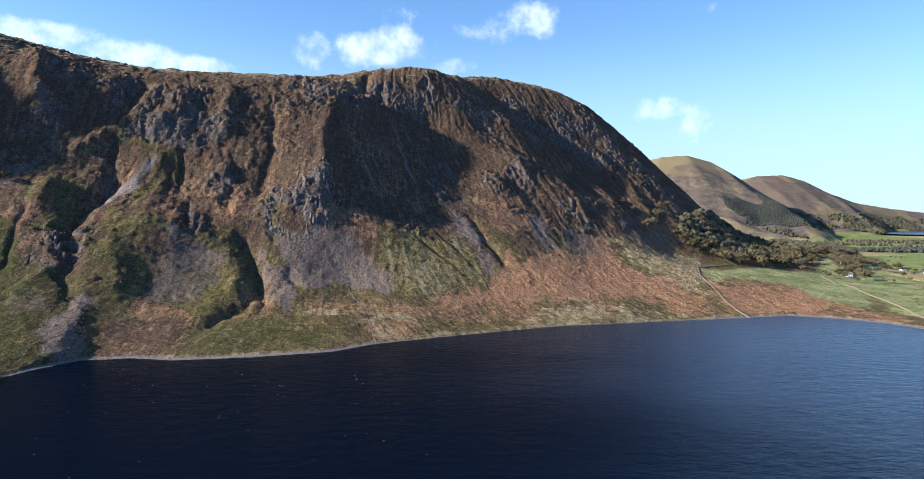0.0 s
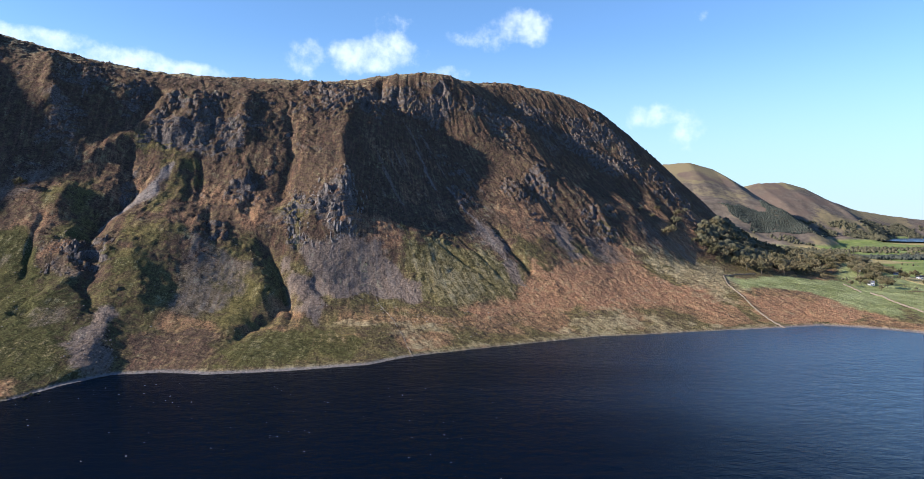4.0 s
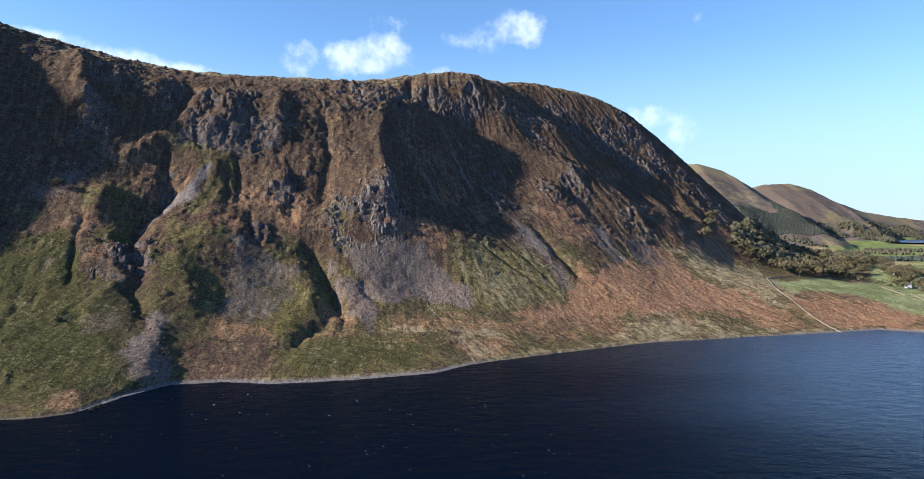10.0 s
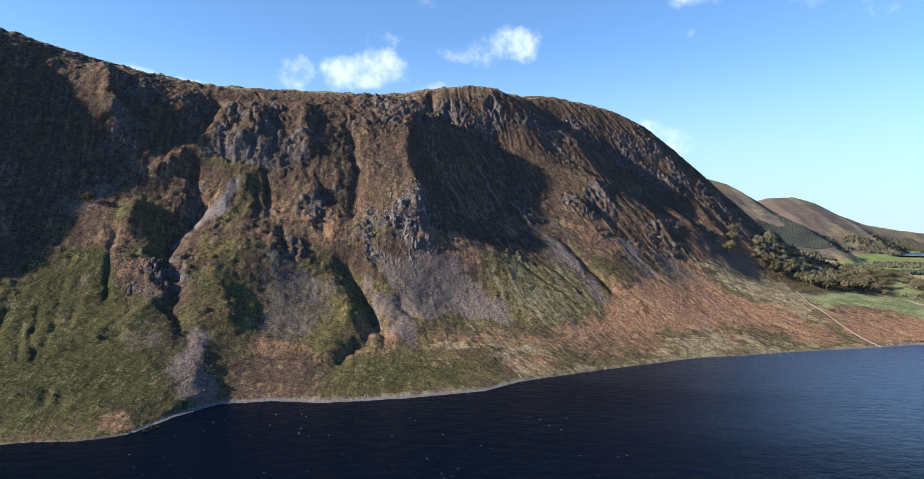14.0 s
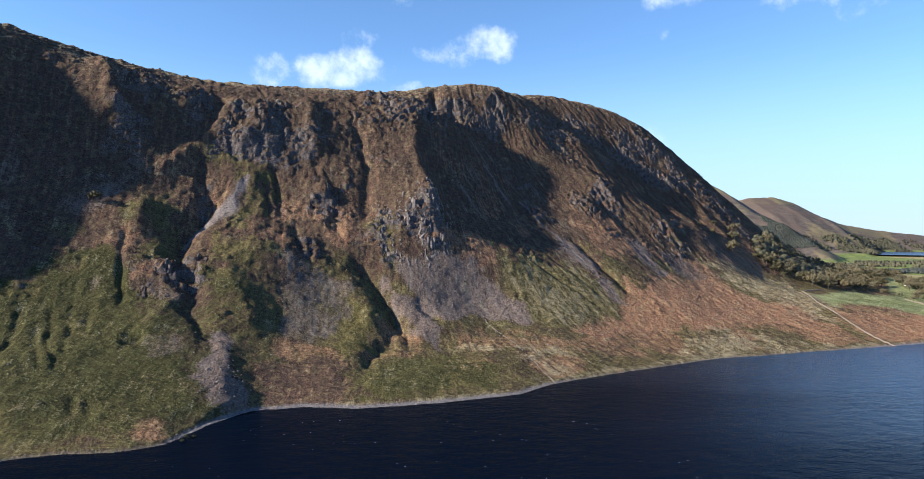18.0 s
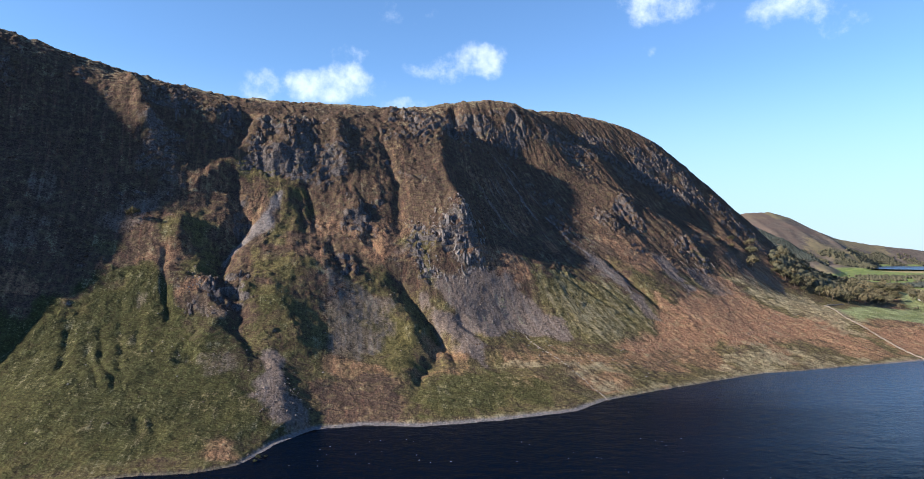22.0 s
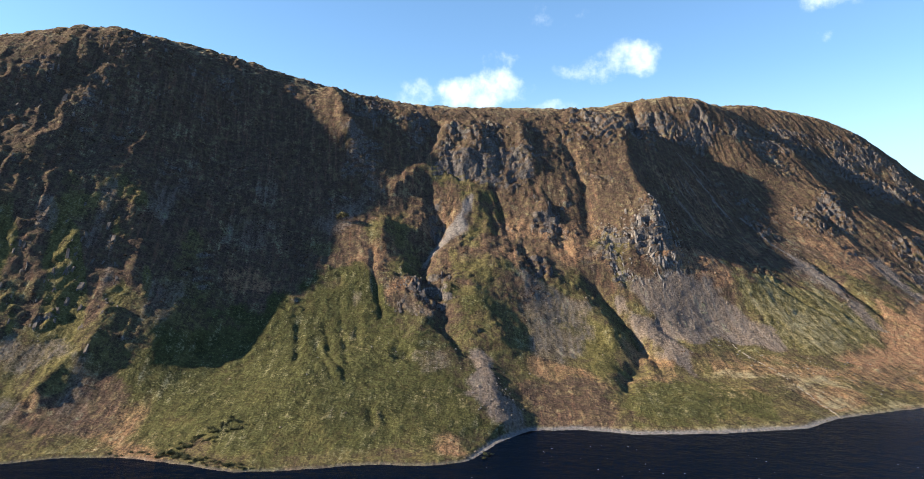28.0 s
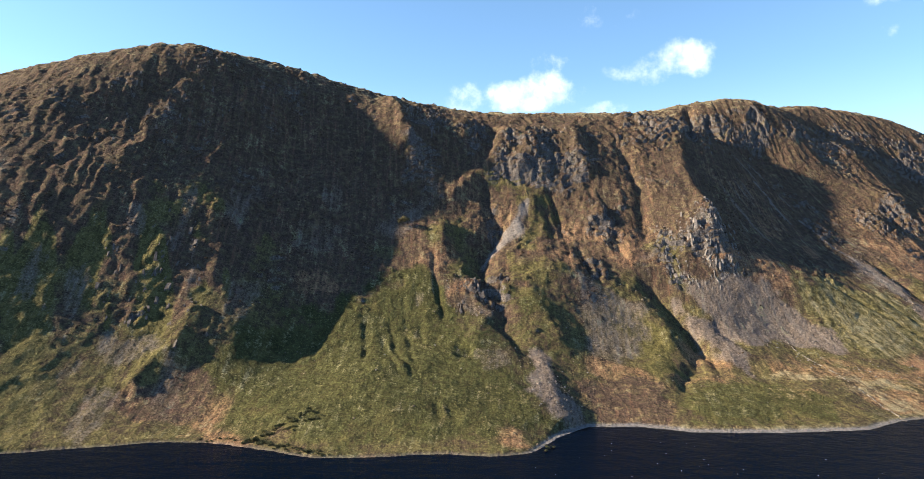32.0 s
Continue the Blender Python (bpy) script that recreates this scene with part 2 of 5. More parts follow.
FORMS["lake_bed"] = [(-900, 60, -12), (-600, 280, -12), (-440, 320, -12), (-290, 400, -12), (-200, 440, -12), (-60, 500, -12), (150, 600, -12), (330, 660, -12), (420, 560, -12), (600, 200, -12)]
KNOTS = np.array([p for run in FORMS.values() for p in run] + [(x, y, 0.0) for x, y in SHORE[2:33]], float)


def plate(r2):
    return 0.5 * r2 * np.log(r2 + 1e-9)


def bend():
    """A thin plate bent over the lie of the land."""
    p = KNOTS[:, :2] / 500.0
    n = len(p)
    m = np.zeros((n + 3, n + 3))
    m[:n, :n] = plate(((p[:, None] - p[None]) ** 2).sum(-1)) + np.eye(n) * 2e-4
    m[:n, n:] = np.c_[np.ones(n), p]
    m[n:, :n] = m[:n, n:].T
    return np.linalg.solve(m, np.r_[KNOTS[:, 2], 0, 0, 0])


BEND = bend()


def lay(x, y):
    """Height of the bent plate."""
    shape, x, y = np.shape(x), np.ravel(x) / 500.0, np.ravel(y) / 500.0
    z = BEND[-3] + BEND[-2] * x + BEND[-1] * y
    for k in range(len(KNOTS)):
        z = z + BEND[k] * plate((x - KNOTS[k, 0] / 500.0) ** 2 + (y - KNOTS[k, 1] / 500.0) ** 2)
    return z.reshape(shape)


# on the plan: watercourses (line, depth, half width), ribs (line, height, half width), then patches of cover
GULLIES = [
    ([(-400, 796), (-411, 749), (-420, 713), (-422, 684), (-411, 651), (-392, 626), (-379, 594), (-359, 566), (-342, 535), (-321, 502)], 9, 9),
    ([(-453, 799), (-435, 772), (-419, 744), (-414, 711), (-422, 684)], 8, 8),
    ([(-450, 898), (-451, 840), (-453, 799)], 9, 14),
    ([(-294, 955), (-282, 884), (-267, 848), (-261, 814), (-263, 768), (-260, 727)], 6.5, 8),
    ([(-297, 829), (-293, 788), (-290, 745), (-275, 728), (-262, 720)], 4.5, 6),
    ([(-262, 723), (-254, 708), (-239, 690), (-226, 669), (-220, 641), (-227, 600), (-235, 564), (-240, 535), (-243, 513)], 8, 8),
]
GULLIES += [
    ([(-226, 669), (-208, 635), (-204, 588)], 7, 6),
    ([(-366, 810), (-353, 783), (-341, 735)], 5, 5),
    ([(-375, 803), (-355, 748)], 2.6, 2.6),
    ([(-333, 744), (-311, 700), (-294, 690)], 5, 5),
    ([(-470, 681), (-453, 633), (-440, 603), (-428, 575)], 2.6, 2.6),
    ([(-502, 574), (-479, 534), (-464, 489), (-443, 465)], 1.3, 2.2),
    ([(-471, 555), (-453, 496), (-433, 472)], 1.3, 2.2),
    ([(-455, 560), (-430, 506), (-405, 460)], 1.3, 2.2),
    ([(-517, 583), (-518, 544), (-511, 505), (-484, 460)], 1.6, 2.8),
    ([(-398, 462), (-389, 436)], 1.8, 2.2),
    ([(-393, 464), (-378, 439)], 1.8, 2.2),
]
GULLIES += [
    ([(-190, 1135), (-196, 998), (-194, 961)], 12, 6),
    ([(-163, 1102), (-162, 1023)], 7, 6),
    ([(-101, 1124), (-83, 1107)], 6, 8),
    ([(-83, 792), (-35, 765), (11, 726)], 2.2, 2.4),
    ([(-56, 816), (-15, 780), (4, 753)], 1.8, 2.2),
    ([(-18, 891), (15, 815), (50, 757)], 5, 6),
    ([(72, 927), (94, 866), (105, 844)], 1.6, 2.8),
    ([(-399, 550), (-403, 528)], 5, 6),
]
# rills combed down the southern grass
GULLIES += [
    ([(-494, 572), (-482, 537), (-460, 480)], 1.3, 2.0),
    ([(-476, 575), (-451, 523), (-427, 492), (-415, 468)], 1.5, 2.0),
    ([(-477, 554), (-451, 510), (-429, 479), (-418, 457)], 1.2, 1.8),
    ([(-516, 571), (-517, 548), (-517, 523), (-506, 492)], 1.7, 2.6),
    ([(-451, 629), (-435, 592), (-422, 558)], 1.5, 2.2),
    ([(-461, 604), (-445, 566), (-428, 527)], 1.2, 1.8),
    ([(-475, 603), (-459, 568), (-434, 516)], 1.2, 1.8),
    ([(-406, 574), (-407, 547), (-398, 512)], 1.3, 3.0),
    ([(-592, 799), (-586, 762), (-575, 715), (-558, 680)], 6, 8),
    ([(-20, 1105), (35, 1092), (88, 1068), (120, 1052)], 5, 9),
    ([(-204, 690), (-187, 668), (-171, 647)], 3.5, 5),
]
SPURS = [
    ([(-68, 1078), (6, 1057), (67, 1021), (78, 984)], 5, 17),
    ([(10, 1128), (88, 1150), (150, 1145), (197, 1115), (228, 1040)], 6, 14),
    ([(141, 1230), (205, 1212), (265, 1180), (292, 1090)], 5, 12),
    ([(105, 1062), (140, 1030), (160, 960)], 5, 11),
    ([(-433, 908), (-441, 849), (-447, 806), (-463, 780), (-477, 747)], 7, 12),
    ([(-493, 889), (-478, 835)], 5, 14),
    ([(-596, 883), (-553, 813), (-532, 782)], 9, 13),
    ([(-411, 908), (-400, 846), (-401, 810)], 11, 20),
    ([(-361, 952), (-339, 882), (-324, 831)], 8, 15),
    ([(-309, 804), (-307, 778)], 7, 10),
]
SPURS += [
    ([(-384, 657), (-362, 640), (-339, 609), (-329, 570)], 4, 16),
    ([(-274, 691), (-245, 661), (-236, 628)], 4, 11),
    ([(-392, 618), (-399, 576), (-398, 530)], 3.5, 13),
    ([(-349, 562), (-333, 528), (-319, 492)], 2.5, 9),
    ([(-216, 995), (-216, 944), (-208, 876), (-192, 818), (-184, 766)], 8, 16),
    ([(-703, 766), (-700, 695), (-699, 625), (-677, 589), (-648, 575), (-635, 543)], 6, 24),
    ([(-603, 493), (-599, 443), (-602, 409)], 6, 11),
    ([(-777, 694), (-758, 645), (-742, 590), (-749, 546)], 6, 18),
    ([(-465, 719), (-454, 665)], 5, 12),
    ([(-292, 1020), (-251, 1001), (-220, 971)], 7, 14),
]
CRAGS = [
    [(-212, 1098), (-118, 1129), (-29, 1162), (48, 1245), (115, 1257), (106, 1190), (19, 1122), (-20, 1121), (-77, 1088), (-147, 1026), (-193, 975)],
    [(92, 1247), (162, 1276), (233, 1293), (281, 1260), (352, 1241), (353, 1150), (299, 1171), (245, 1201), (177, 1176), (115, 1180)],
    [(-6, 981), (81, 1062), (83, 998), (25, 936)],
    [(114, 982), (179, 1045), (166, 955), (115, 896)],
    [(-257, 796), (-223, 784), (-195, 822), (-177, 820), (-171, 758), (-160, 754), (-203, 731), (-232, 720), (-255, 739)],
    [(-298, 1064), (-214, 1088), (-174, 1050), (-173, 984), (-228, 958), (-286, 923)],
]
CRAGS += [
    [(-438, 905), (-389, 915), (-328, 930), (-319, 821), (-393, 803), (-438, 805)],
    [(-325, 805), (-285, 816), (-289, 754), (-320, 745)],
    [(-435, 634), (-394, 656), (-380, 616), (-417, 596)],
    [(-590, 864), (-556, 960), (-507, 860), (-530, 777)],
    [(-502, 886), (-461, 928), (-456, 840), (-474, 820)],
    [(-834, 617), (-821, 693), (-760, 771), (-702, 693), (-736, 619), (-748, 563), (-743, 529)],
    [(-726, 513), (-679, 534), (-637, 558), (-596, 478), (-606, 440), (-664, 453)],
    [(-736, 701), (-719, 728), (-694, 691), (-714, 672)],
    [(-341, 717), (-306, 724), (-287, 702), (-321, 689)],
]
CRAGS += [
    [(-608, 411), (-606, 451), (-606, 496), (-588, 480), (-589, 437), (-594, 405)],
    [(-64, 1017), (-42, 953), (-32, 918), (-61, 889), (-80, 961)],
    [(-443, 770), (-425, 777), (-410, 725), (-422, 725)],
]
SCREES = [
    [(-218, 727), (-167, 750), (-139, 753), (-121, 730), (-93, 716), (-88, 683), (-131, 685), (-144, 695), (-166, 660), (-194, 673), (-212, 700)],
    [(-236, 707), (-213, 685), (-192, 689), (-178, 640), (-178, 608), (-198, 635), (-220, 665)],
    [(-325, 692), (-288, 691), (-261, 684), (-259, 640), (-280, 590), (-308, 591), (-318, 640)],
    [(-389, 782), (-389, 740), (-405, 709), (-417, 682), (-415, 706), (-407, 728), (-399, 766)],
    [(-353, 569), (-342, 570), (-331, 539), (-313, 517), (-302, 502), (-313, 478), (-327, 485), (-343, 511), (-343, 538)],
    [(-534, 675), (-507, 730), (-489, 764), (-491, 724), (-503, 669)],
]
SCREES += [
    [(-395, 536), (-368, 559), (-359, 535), (-378, 508)],
    [(-595, 522), (-581, 559), (-567, 514), (-573, 488)],
    [(-658, 447), (-634, 451), (-604, 454), (-612, 433), (-629, 419)],
    [(114, 933), (158, 940), (168, 905), (123, 859)],
    [(202, 1044), (287, 1041), (291, 1003), (218, 986)],
    [(-438, 622), (-400, 610), (-386, 605), (-405, 591)],
    [(-31, 885), (-3, 851), (9, 803), (20, 761), (9, 763), (-7, 805), (-36, 840)],
    [(66, 921), (86, 840), (98, 866), (89, 946)],
    [(-462, 606), (-455, 606), (-447, 579), (-455, 573)],
    [(-269, 741), (-246, 749), (-249, 741), (-266, 734)],
]
SCREES += [
    [(-589, 629), (-557, 653), (-555, 614), (-578, 603)],
]
BRACKENS = [
    [(-309, 546), (-262, 575), (-247, 560), (-244, 503), (-300, 493), (-300, 519)],
    [(-2, 770), (92, 849), (194, 930), (210, 850), (267, 847), (248, 753), (180, 775), (111, 737), (45, 722), (-25, 674), (-55, 678)],
    [(-168, 646), (-112, 662), (-64, 667), (39, 735), (-1, 648), (-67, 633), (-124, 617), (-168, 619)],
    [(286, 832), (449, 835), (436, 766), (335, 753), (286, 745)],
    [(-294, 938), (-259, 932), (-257, 818), (-267, 830), (-284, 878)],
    [(-177, 592), (-138, 594), (-137, 562), (-176, 551)],
    [(-612, 395), (-598, 418), (-580, 450), (-556, 440), (-543, 412), (-565, 402)],
]
BRACKENS += [
    [(-510, 411), (-490, 414), (-482, 396), (-498, 396)],
    [(-301, 841), (-267, 848), (-266, 805), (-286, 811)],
    [(-362, 733), (-326, 734), (-317, 701), (-350, 690)],
    [(20, 1135), (104, 1169), (120, 1137), (56, 1091)],
]
GRASSES = [
    [(-116, 781), (-17, 810), (29, 783), (-1, 728), (-72, 673), (-99, 694), (-113, 732)],
    [(-584, 469), (-524, 565), (-466, 647), (-403, 580), (-353, 523), (-326, 472), (-362, 427), (-449, 387), (-522, 404)],
    [(-302, 689), (-235, 663), (-234, 585), (-262, 576), (-284, 647)],
    [(-240, 572), (-169, 611), (-122, 569), (-132, 540), (-232, 500)],
    [(-698, 548), (-671, 593), (-645, 576), (-680, 529)],
    [(-477, 717), (-450, 740), (-443, 695), (-466, 682)],
    [(184, 953), (319, 982), (241, 855), (187, 876)],
    [(-394, 693), (-331, 684), (-338, 622), (-361, 592), (-389, 642)],
]
GRASSES += [
    [(-452, 677), (-426, 715), (-409, 652), (-443, 630)],
    [(-254, 771), (-236, 765), (-226, 728), (-255, 733)],
    [(-442, 809), (-401, 810), (-359, 810), (-356, 735), (-378, 717), (-393, 770)],
]
STRAWS = [
    [(69, 713), (110, 734), (166, 731), (236, 728), (184, 692), (59, 658)],
    [(-173, 618), (-107, 630), (-112, 611), (-171, 602)],
    [(190, 960), (330, 1010), (332, 930), (305, 850), (276, 807), (247, 795), (215, 880)],
    [(-209, 580), (-181, 597), (-190, 538), (-214, 531)],
    [(-98, 631), (-67, 633), (-73, 591), (-97, 581)],
]
FIELDS = [
    [(470, 770), (520, 960), (570, 1000), (699, 1010), (699, 600), (520, 600)],
    [(560, 1010), (699, 1020), (699, 1330), (640, 1240), (560, 1120)],
    [(305, 915), (411, 1015), (558, 1088), (622, 1019), (451, 766), (420, 787), (398, 874), (299, 845)],
]
WALLS = [
    [(-142, 710), (-133, 678), (-119, 653), (-108, 627), (-100, 609), (-86, 564)],
    [(384, 1007), (335, 975), (298, 906), (285, 858), (289, 812), (289, 780), (295, 750), (301, 734)],
    [(508, 930), (499, 879), (488, 820)],
    [(537, 1048), (499, 936)],
]
TRACKS = [
    [(-118, 965), (-103, 932), (-89, 909)],
    [(-71, 926), (-57, 904), (-36, 874), (-12, 823)],
    [(-73, 641), (-37, 644), (21, 695)],
    [(69, 715), (151, 795), (236, 862)],
]
WOODS = [
    [(330, 1125), (421, 1250), (963, 2197), (1098, 2127), (935, 1665), (797, 1460), (535, 1172), (384, 1013), (335, 1023), (311, 1070)],
]
BUSHES = [
    [(-504, 398), (-491, 421), (-472, 424), (-472, 408), (-473, 394), (-441, 385), (-462, 380)],
]

# far ridges (x, y, z) and how steeply they fall
RIDGES = [
    ([(640, 3050, 300), (800, 2980, 342), (905, 2960, 350), (1010, 2960, 322), (1120, 2990, 270), (1260, 3020, 190), (1420, 3050, 90)], 0.42),
    ([(1200, 3380, 240), (1400, 3400, 282), (1545, 3440, 290), (1660, 3460, 262), (1800, 3500, 205), (1960, 3520, 152), (2150, 3560, 126), (2500, 3600, 90)], 0.46),
    ([(1500, 4300, 110), (2100, 4250, 140), (2600, 4150, 135), (3100, 3900, 128), (3500, 3500, 120)], 0.2),
]


def ground(x, y):
    """Height of the land without its fine relief, and the distance from the shore (minus: in the lake)."""
    gap, _ = line_gap(x, y, SHORE, True)
    wet = inside(x, y, SHORE)
    gap = np.where(wet, -gap, gap) + 1.6 * fbm(x / 14, y / 14, 3, 5)
    near = smooth(1250, 950, np.hypot(x + 150, y - 800))
    near = near * smooth(1600, 1450, y) * smooth(-200, 100, y)
    z = np.where(near > 0, lay(x, y), 0.0) if np.size(x) < 2 else 0.0
    if np.size(x) >= 2:
        z = np.zeros(np.shape(x))
        m = near > 0
        z[m] = lay(x[m], y[m])
    far = 9 + 3 * fbm(x / 300, y / 300, 3, 9)
    for pts, fall in RIDGES:
        g, t = line_gap(x, y, pts)
        top = np.interp(t, np.linspace(0, 1, len(pts)), [p[2] for p in pts])
        side = np.maximum(top - g * fall * (1 + 0.2 * fbm(x / 260, y / 260, 3, 4)) - 0.00005 * g * g, 0)
        far = np.maximum(far, side + far * smooth(60, 0, side))
    west = smooth(0, -900, x)
    far = far + west * 250 * smooth(300, 900, gap)
    z = z * near + far * (1 - near)
    z = np.where(gap < 0, np.minimum(z, gap * 0.25), np.maximum(z, 0.1 + np.minimum(gap, 14) * 0.11))
    return z, gap


def line_work(x, y, pts, wide):
    """Where a line on the plan matters: the index of the part of the grid round it, its distance and the way along it."""
    px, py = [p[0] for p in pts], [p[1] for p in pts]
    r = 3.0 * wide + 12
    rows = np.nonzero((y[:, 0] > min(py) - r) & (y[:, 0] < max(py) + r))[0]
    cols = np.nonzero((x[0] > min(px) - r) & (x[0] < max(px) + r))[0]
    part_of = np.ix_(rows, cols)
    a, b = x[part_of], y[part_of]
    k = min(1.0, wide / 6)
    g, t = line_gap(a + k * (3.0 * fbm(a / 13, b / 13, 3, 3) + 7.0 * fbm(a / 38, b / 38, 2, 13)), b + 3.0 * k * fbm(a / 13, b / 13, 3, 8), pts)
    return part_of, g, t


def patches(x, y, areas, soft=5.0, rough=9.0):
    """Cover of the areas, 0 to 1, with frayed edges."""
    m = np.zeros(x.shape)
    for pts in areas:
        px, py = [p[0] for p in pts], [p[1] for p in pts]
        rows = np.nonzero((y[:, 0] > min(py) - 40) & (y[:, 0] < max(py) + 40))[0]
        cols = np.nonzero((x[0] > min(px) - 40) & (x[0] < max(px) + 40))[0]
        if len(rows) and len(cols):
            where = np.ix_(rows, cols)
            a, b = x[where], y[where]
            g, _ = line_gap(a, b, pts, True)
            g = np.where(inside(a, b, pts), g, -g) + rough * fbm(a / 22, b / 22, 4, 15)
            m[where] = np.maximum(m[where], smooth(-soft, soft, g))
    return m


# the nose of the southern fell: a broad slope to the west of its edge, a steep shaded side to the east
NOSE = [(-606, 375), (-602, 410), (-596, 446), (-594, 479), (-617, 530), (-637, 562), (-666, 592), (-692, 651), (-712, 703), (-742, 745)]


def nose(x, y):
    edge = np.interp(y, [p[1] for p in NOSE], [p[0] for p in NOSE])
    d = x - edge + 9 * fbm(x / 45, y / 45, 3, 23) + 4 * fbm(x / 14, y / 14, 2, 24)
    body = np.where(d < 0, 0.75 * np.exp(-(d / 130) ** 2) - 0.25, 0.5 * np.exp(-(d / 30) ** 2))
    tall = np.interp(y, [375, 420, 480, 560, 640, 720, 790], [3, 5, 6, 9, 17, 17, 0])
    hollow = 16 * np.exp(-((x + 755) / 80) ** 2 - ((y - 640) / 72) ** 2)
    return -hollow + tall * (body - 0.2 * np.exp(-((d - 75) / 42) ** 2))


def flow(x, y):
    """Distance across the lines in which the slopes shed water."""
    k = np.interp(x, [-700, -500, -350, -200, -60, 120, 400], [0.5, 0.3, 0.2, 0.1, 0.5, 0.55, 0.55])
    return x + k * (y - 650)


def relief(x, y, z, gap):
    """Ribs, gullies, crags and tussocks on the land."""
    z = z + nose(x, y)
    u = flow(x, y) + 7 * fbm(x / 50, y / 50, 3, 21)
    high = smooth(12, 60, z)
    for pts, tall, wide in SPURS:
        where, g, t = line_work(x, y, pts, wide)
        z[where] += tall * np.exp(-(g / wide) ** 1.5) * smooth(0, 0.12, t) * smooth(1.0, 0.85, t)
    for pts, deep, wide in GULLIES:
        where, g, t = line_work(x, y, pts, wide)
        z[where] -= deep * np.exp(-(g / wide) ** 1.5) * smooth(0, 0.15, t) * (1 - smooth(0.5, 1.0, t))
    south = smooth(-540, -640, x) * smooth(30, 90, z) * (0.25 + 0.75 * smooth(325, 270, z))
    lean = 0.8 * x + 0.6 * y
    z = z + south * ((ridged(lean / 60 + 0.5 * fbm(x / 50, y / 50, 2, 33), (0.8 * y - 0.6 * x) / 130, 3, 32) - 0.4) * 4.2 + (ridged(x / 22, y / 24, 2, 34) - 0.4) * 1.8)
    flute = 0.9 - ridged(u / 24 + 0.35 * fbm(x / 24, y / 24, 3, 37), y / 90, 3, 31)
    meadow = smooth(-600, -550, x) * smooth(-370, -430, x) * smooth(740, 680, y)
    z = z + (1 - 0.75 * meadow) * smooth(70, 150, z) * (flute - 0.45) * (3.6 + 1.2 * smooth(190, 260, z) * smooth(-0.2, 0.3, fbm(x / 45, y / 45, 3, 36))) * np.maximum(np.interp(x, [-260, -190, -10, 80], [1.0, 0.25, 0.25, 0.9]), 0.8 * smooth(225, 260, z))
    # rills combed down the southern grass fan
    fan = smooth(-585, -540, x) * smooth(-370, -420, x) * smooth(455, 520, y) * smooth(720, 650, y)
    w = x + 0.32 * (y - 600) + 5 * fbm(x / 40, y / 40, 3, 86)
    rill = smooth(0.7, 0.98, ridged(w / 17, y / 150, 2, 87)) * smooth(-0.25, 0.2, fbm(x / 60, y / 60, 2, 88))
    z = z - fan * 2.6 * rill + fan * 0.9 * fbm(w / 12, y / 60, 3, 89)
    crag = patches(x, y, CRAGS, 8.0, 16.0)
    strong = crag.copy()
    settled = 1 - 0.85 * patches(x, y, SCREES, 6, 12)
    loose = smooth(0.12, 0.4, fbm(x / 60, y / 60, 4, 44) + 0.12 * smooth(120, 260, z)) * high * 0.6
    crag = np.maximum(crag * (1 - 0.78 * smooth(-520, -600, x)), loose) * smooth(-0.5, 0.1, fbm(x / 42, y / 42, 2, 47)) * settled
    blocks = ridged(u / 17 + 0.9 * fbm(x / 20, y / 20, 3, 61), y / 24 + 0.8 * fbm(x / 24, y / 24, 2, 62), 3, 51)
    knobs = 0.8 - ridged(x / 7, y / 8, 2, 57)
    fist = 0.8 - ridged(x / 4.6, y / 5.2, 2, 58)
    z = z + crag * ((blocks - 0.4) * (5.0 + 3.0 * strong) + (knobs - 0.4) * 3.0 + (fist - 0.4) * 1.3)
    # broken ledges: the crags step up in bands
    band = (z + 5 * fbm(x / 26, y / 26, 3, 64)) / (9.0 + 2.0 * fbm(x / 80, y / 80, 2, 65))
    cut = band - np.floor(band)
    z = z + crag * 5.5 * (smooth(0.3, 0.62, cut) - cut) * smooth(-0.3, 0.15, fbm(x / 18, y / 18, 2, 66))
    settled = settled * (1 - 0.75 * patches(x, y, GRASSES[:2], 8, 12))
    rough = settled * high * smooth(-0.25, 0.3, fbm(x / 34, y / 34, 3, 46))
    z = z + rough * ((knobs - 0.4) * 1.3 + (ridged(u / 10, y / 60, 3, 59) - 0.4) * 1.5) * np.interp(x, [-190, -150, -60, 0, 160, 330], [1.0, 0.35, 0.35, 1.0, 1.3, 1.2])
    z = z + smooth(2, 20, gap) * (0.8 * fbm(x / 9, y / 9, 4, 71) + 1.8 * fbm(x / 40, y / 40, 3, 72))
    return z, crag
# ==== terrain end ====


def cells(xs, ys, keep=None):
    nx, ny = len(xs), len(ys)
    i = np.arange(nx * ny).reshape(ny, nx)
    q = np.stack([i[:-1, :-1], i[:-1, 1:], i[1:, 1:], i[1:, :-1]], -1).reshape(-1, 4)
    return q if keep is None else q[keep(q)]


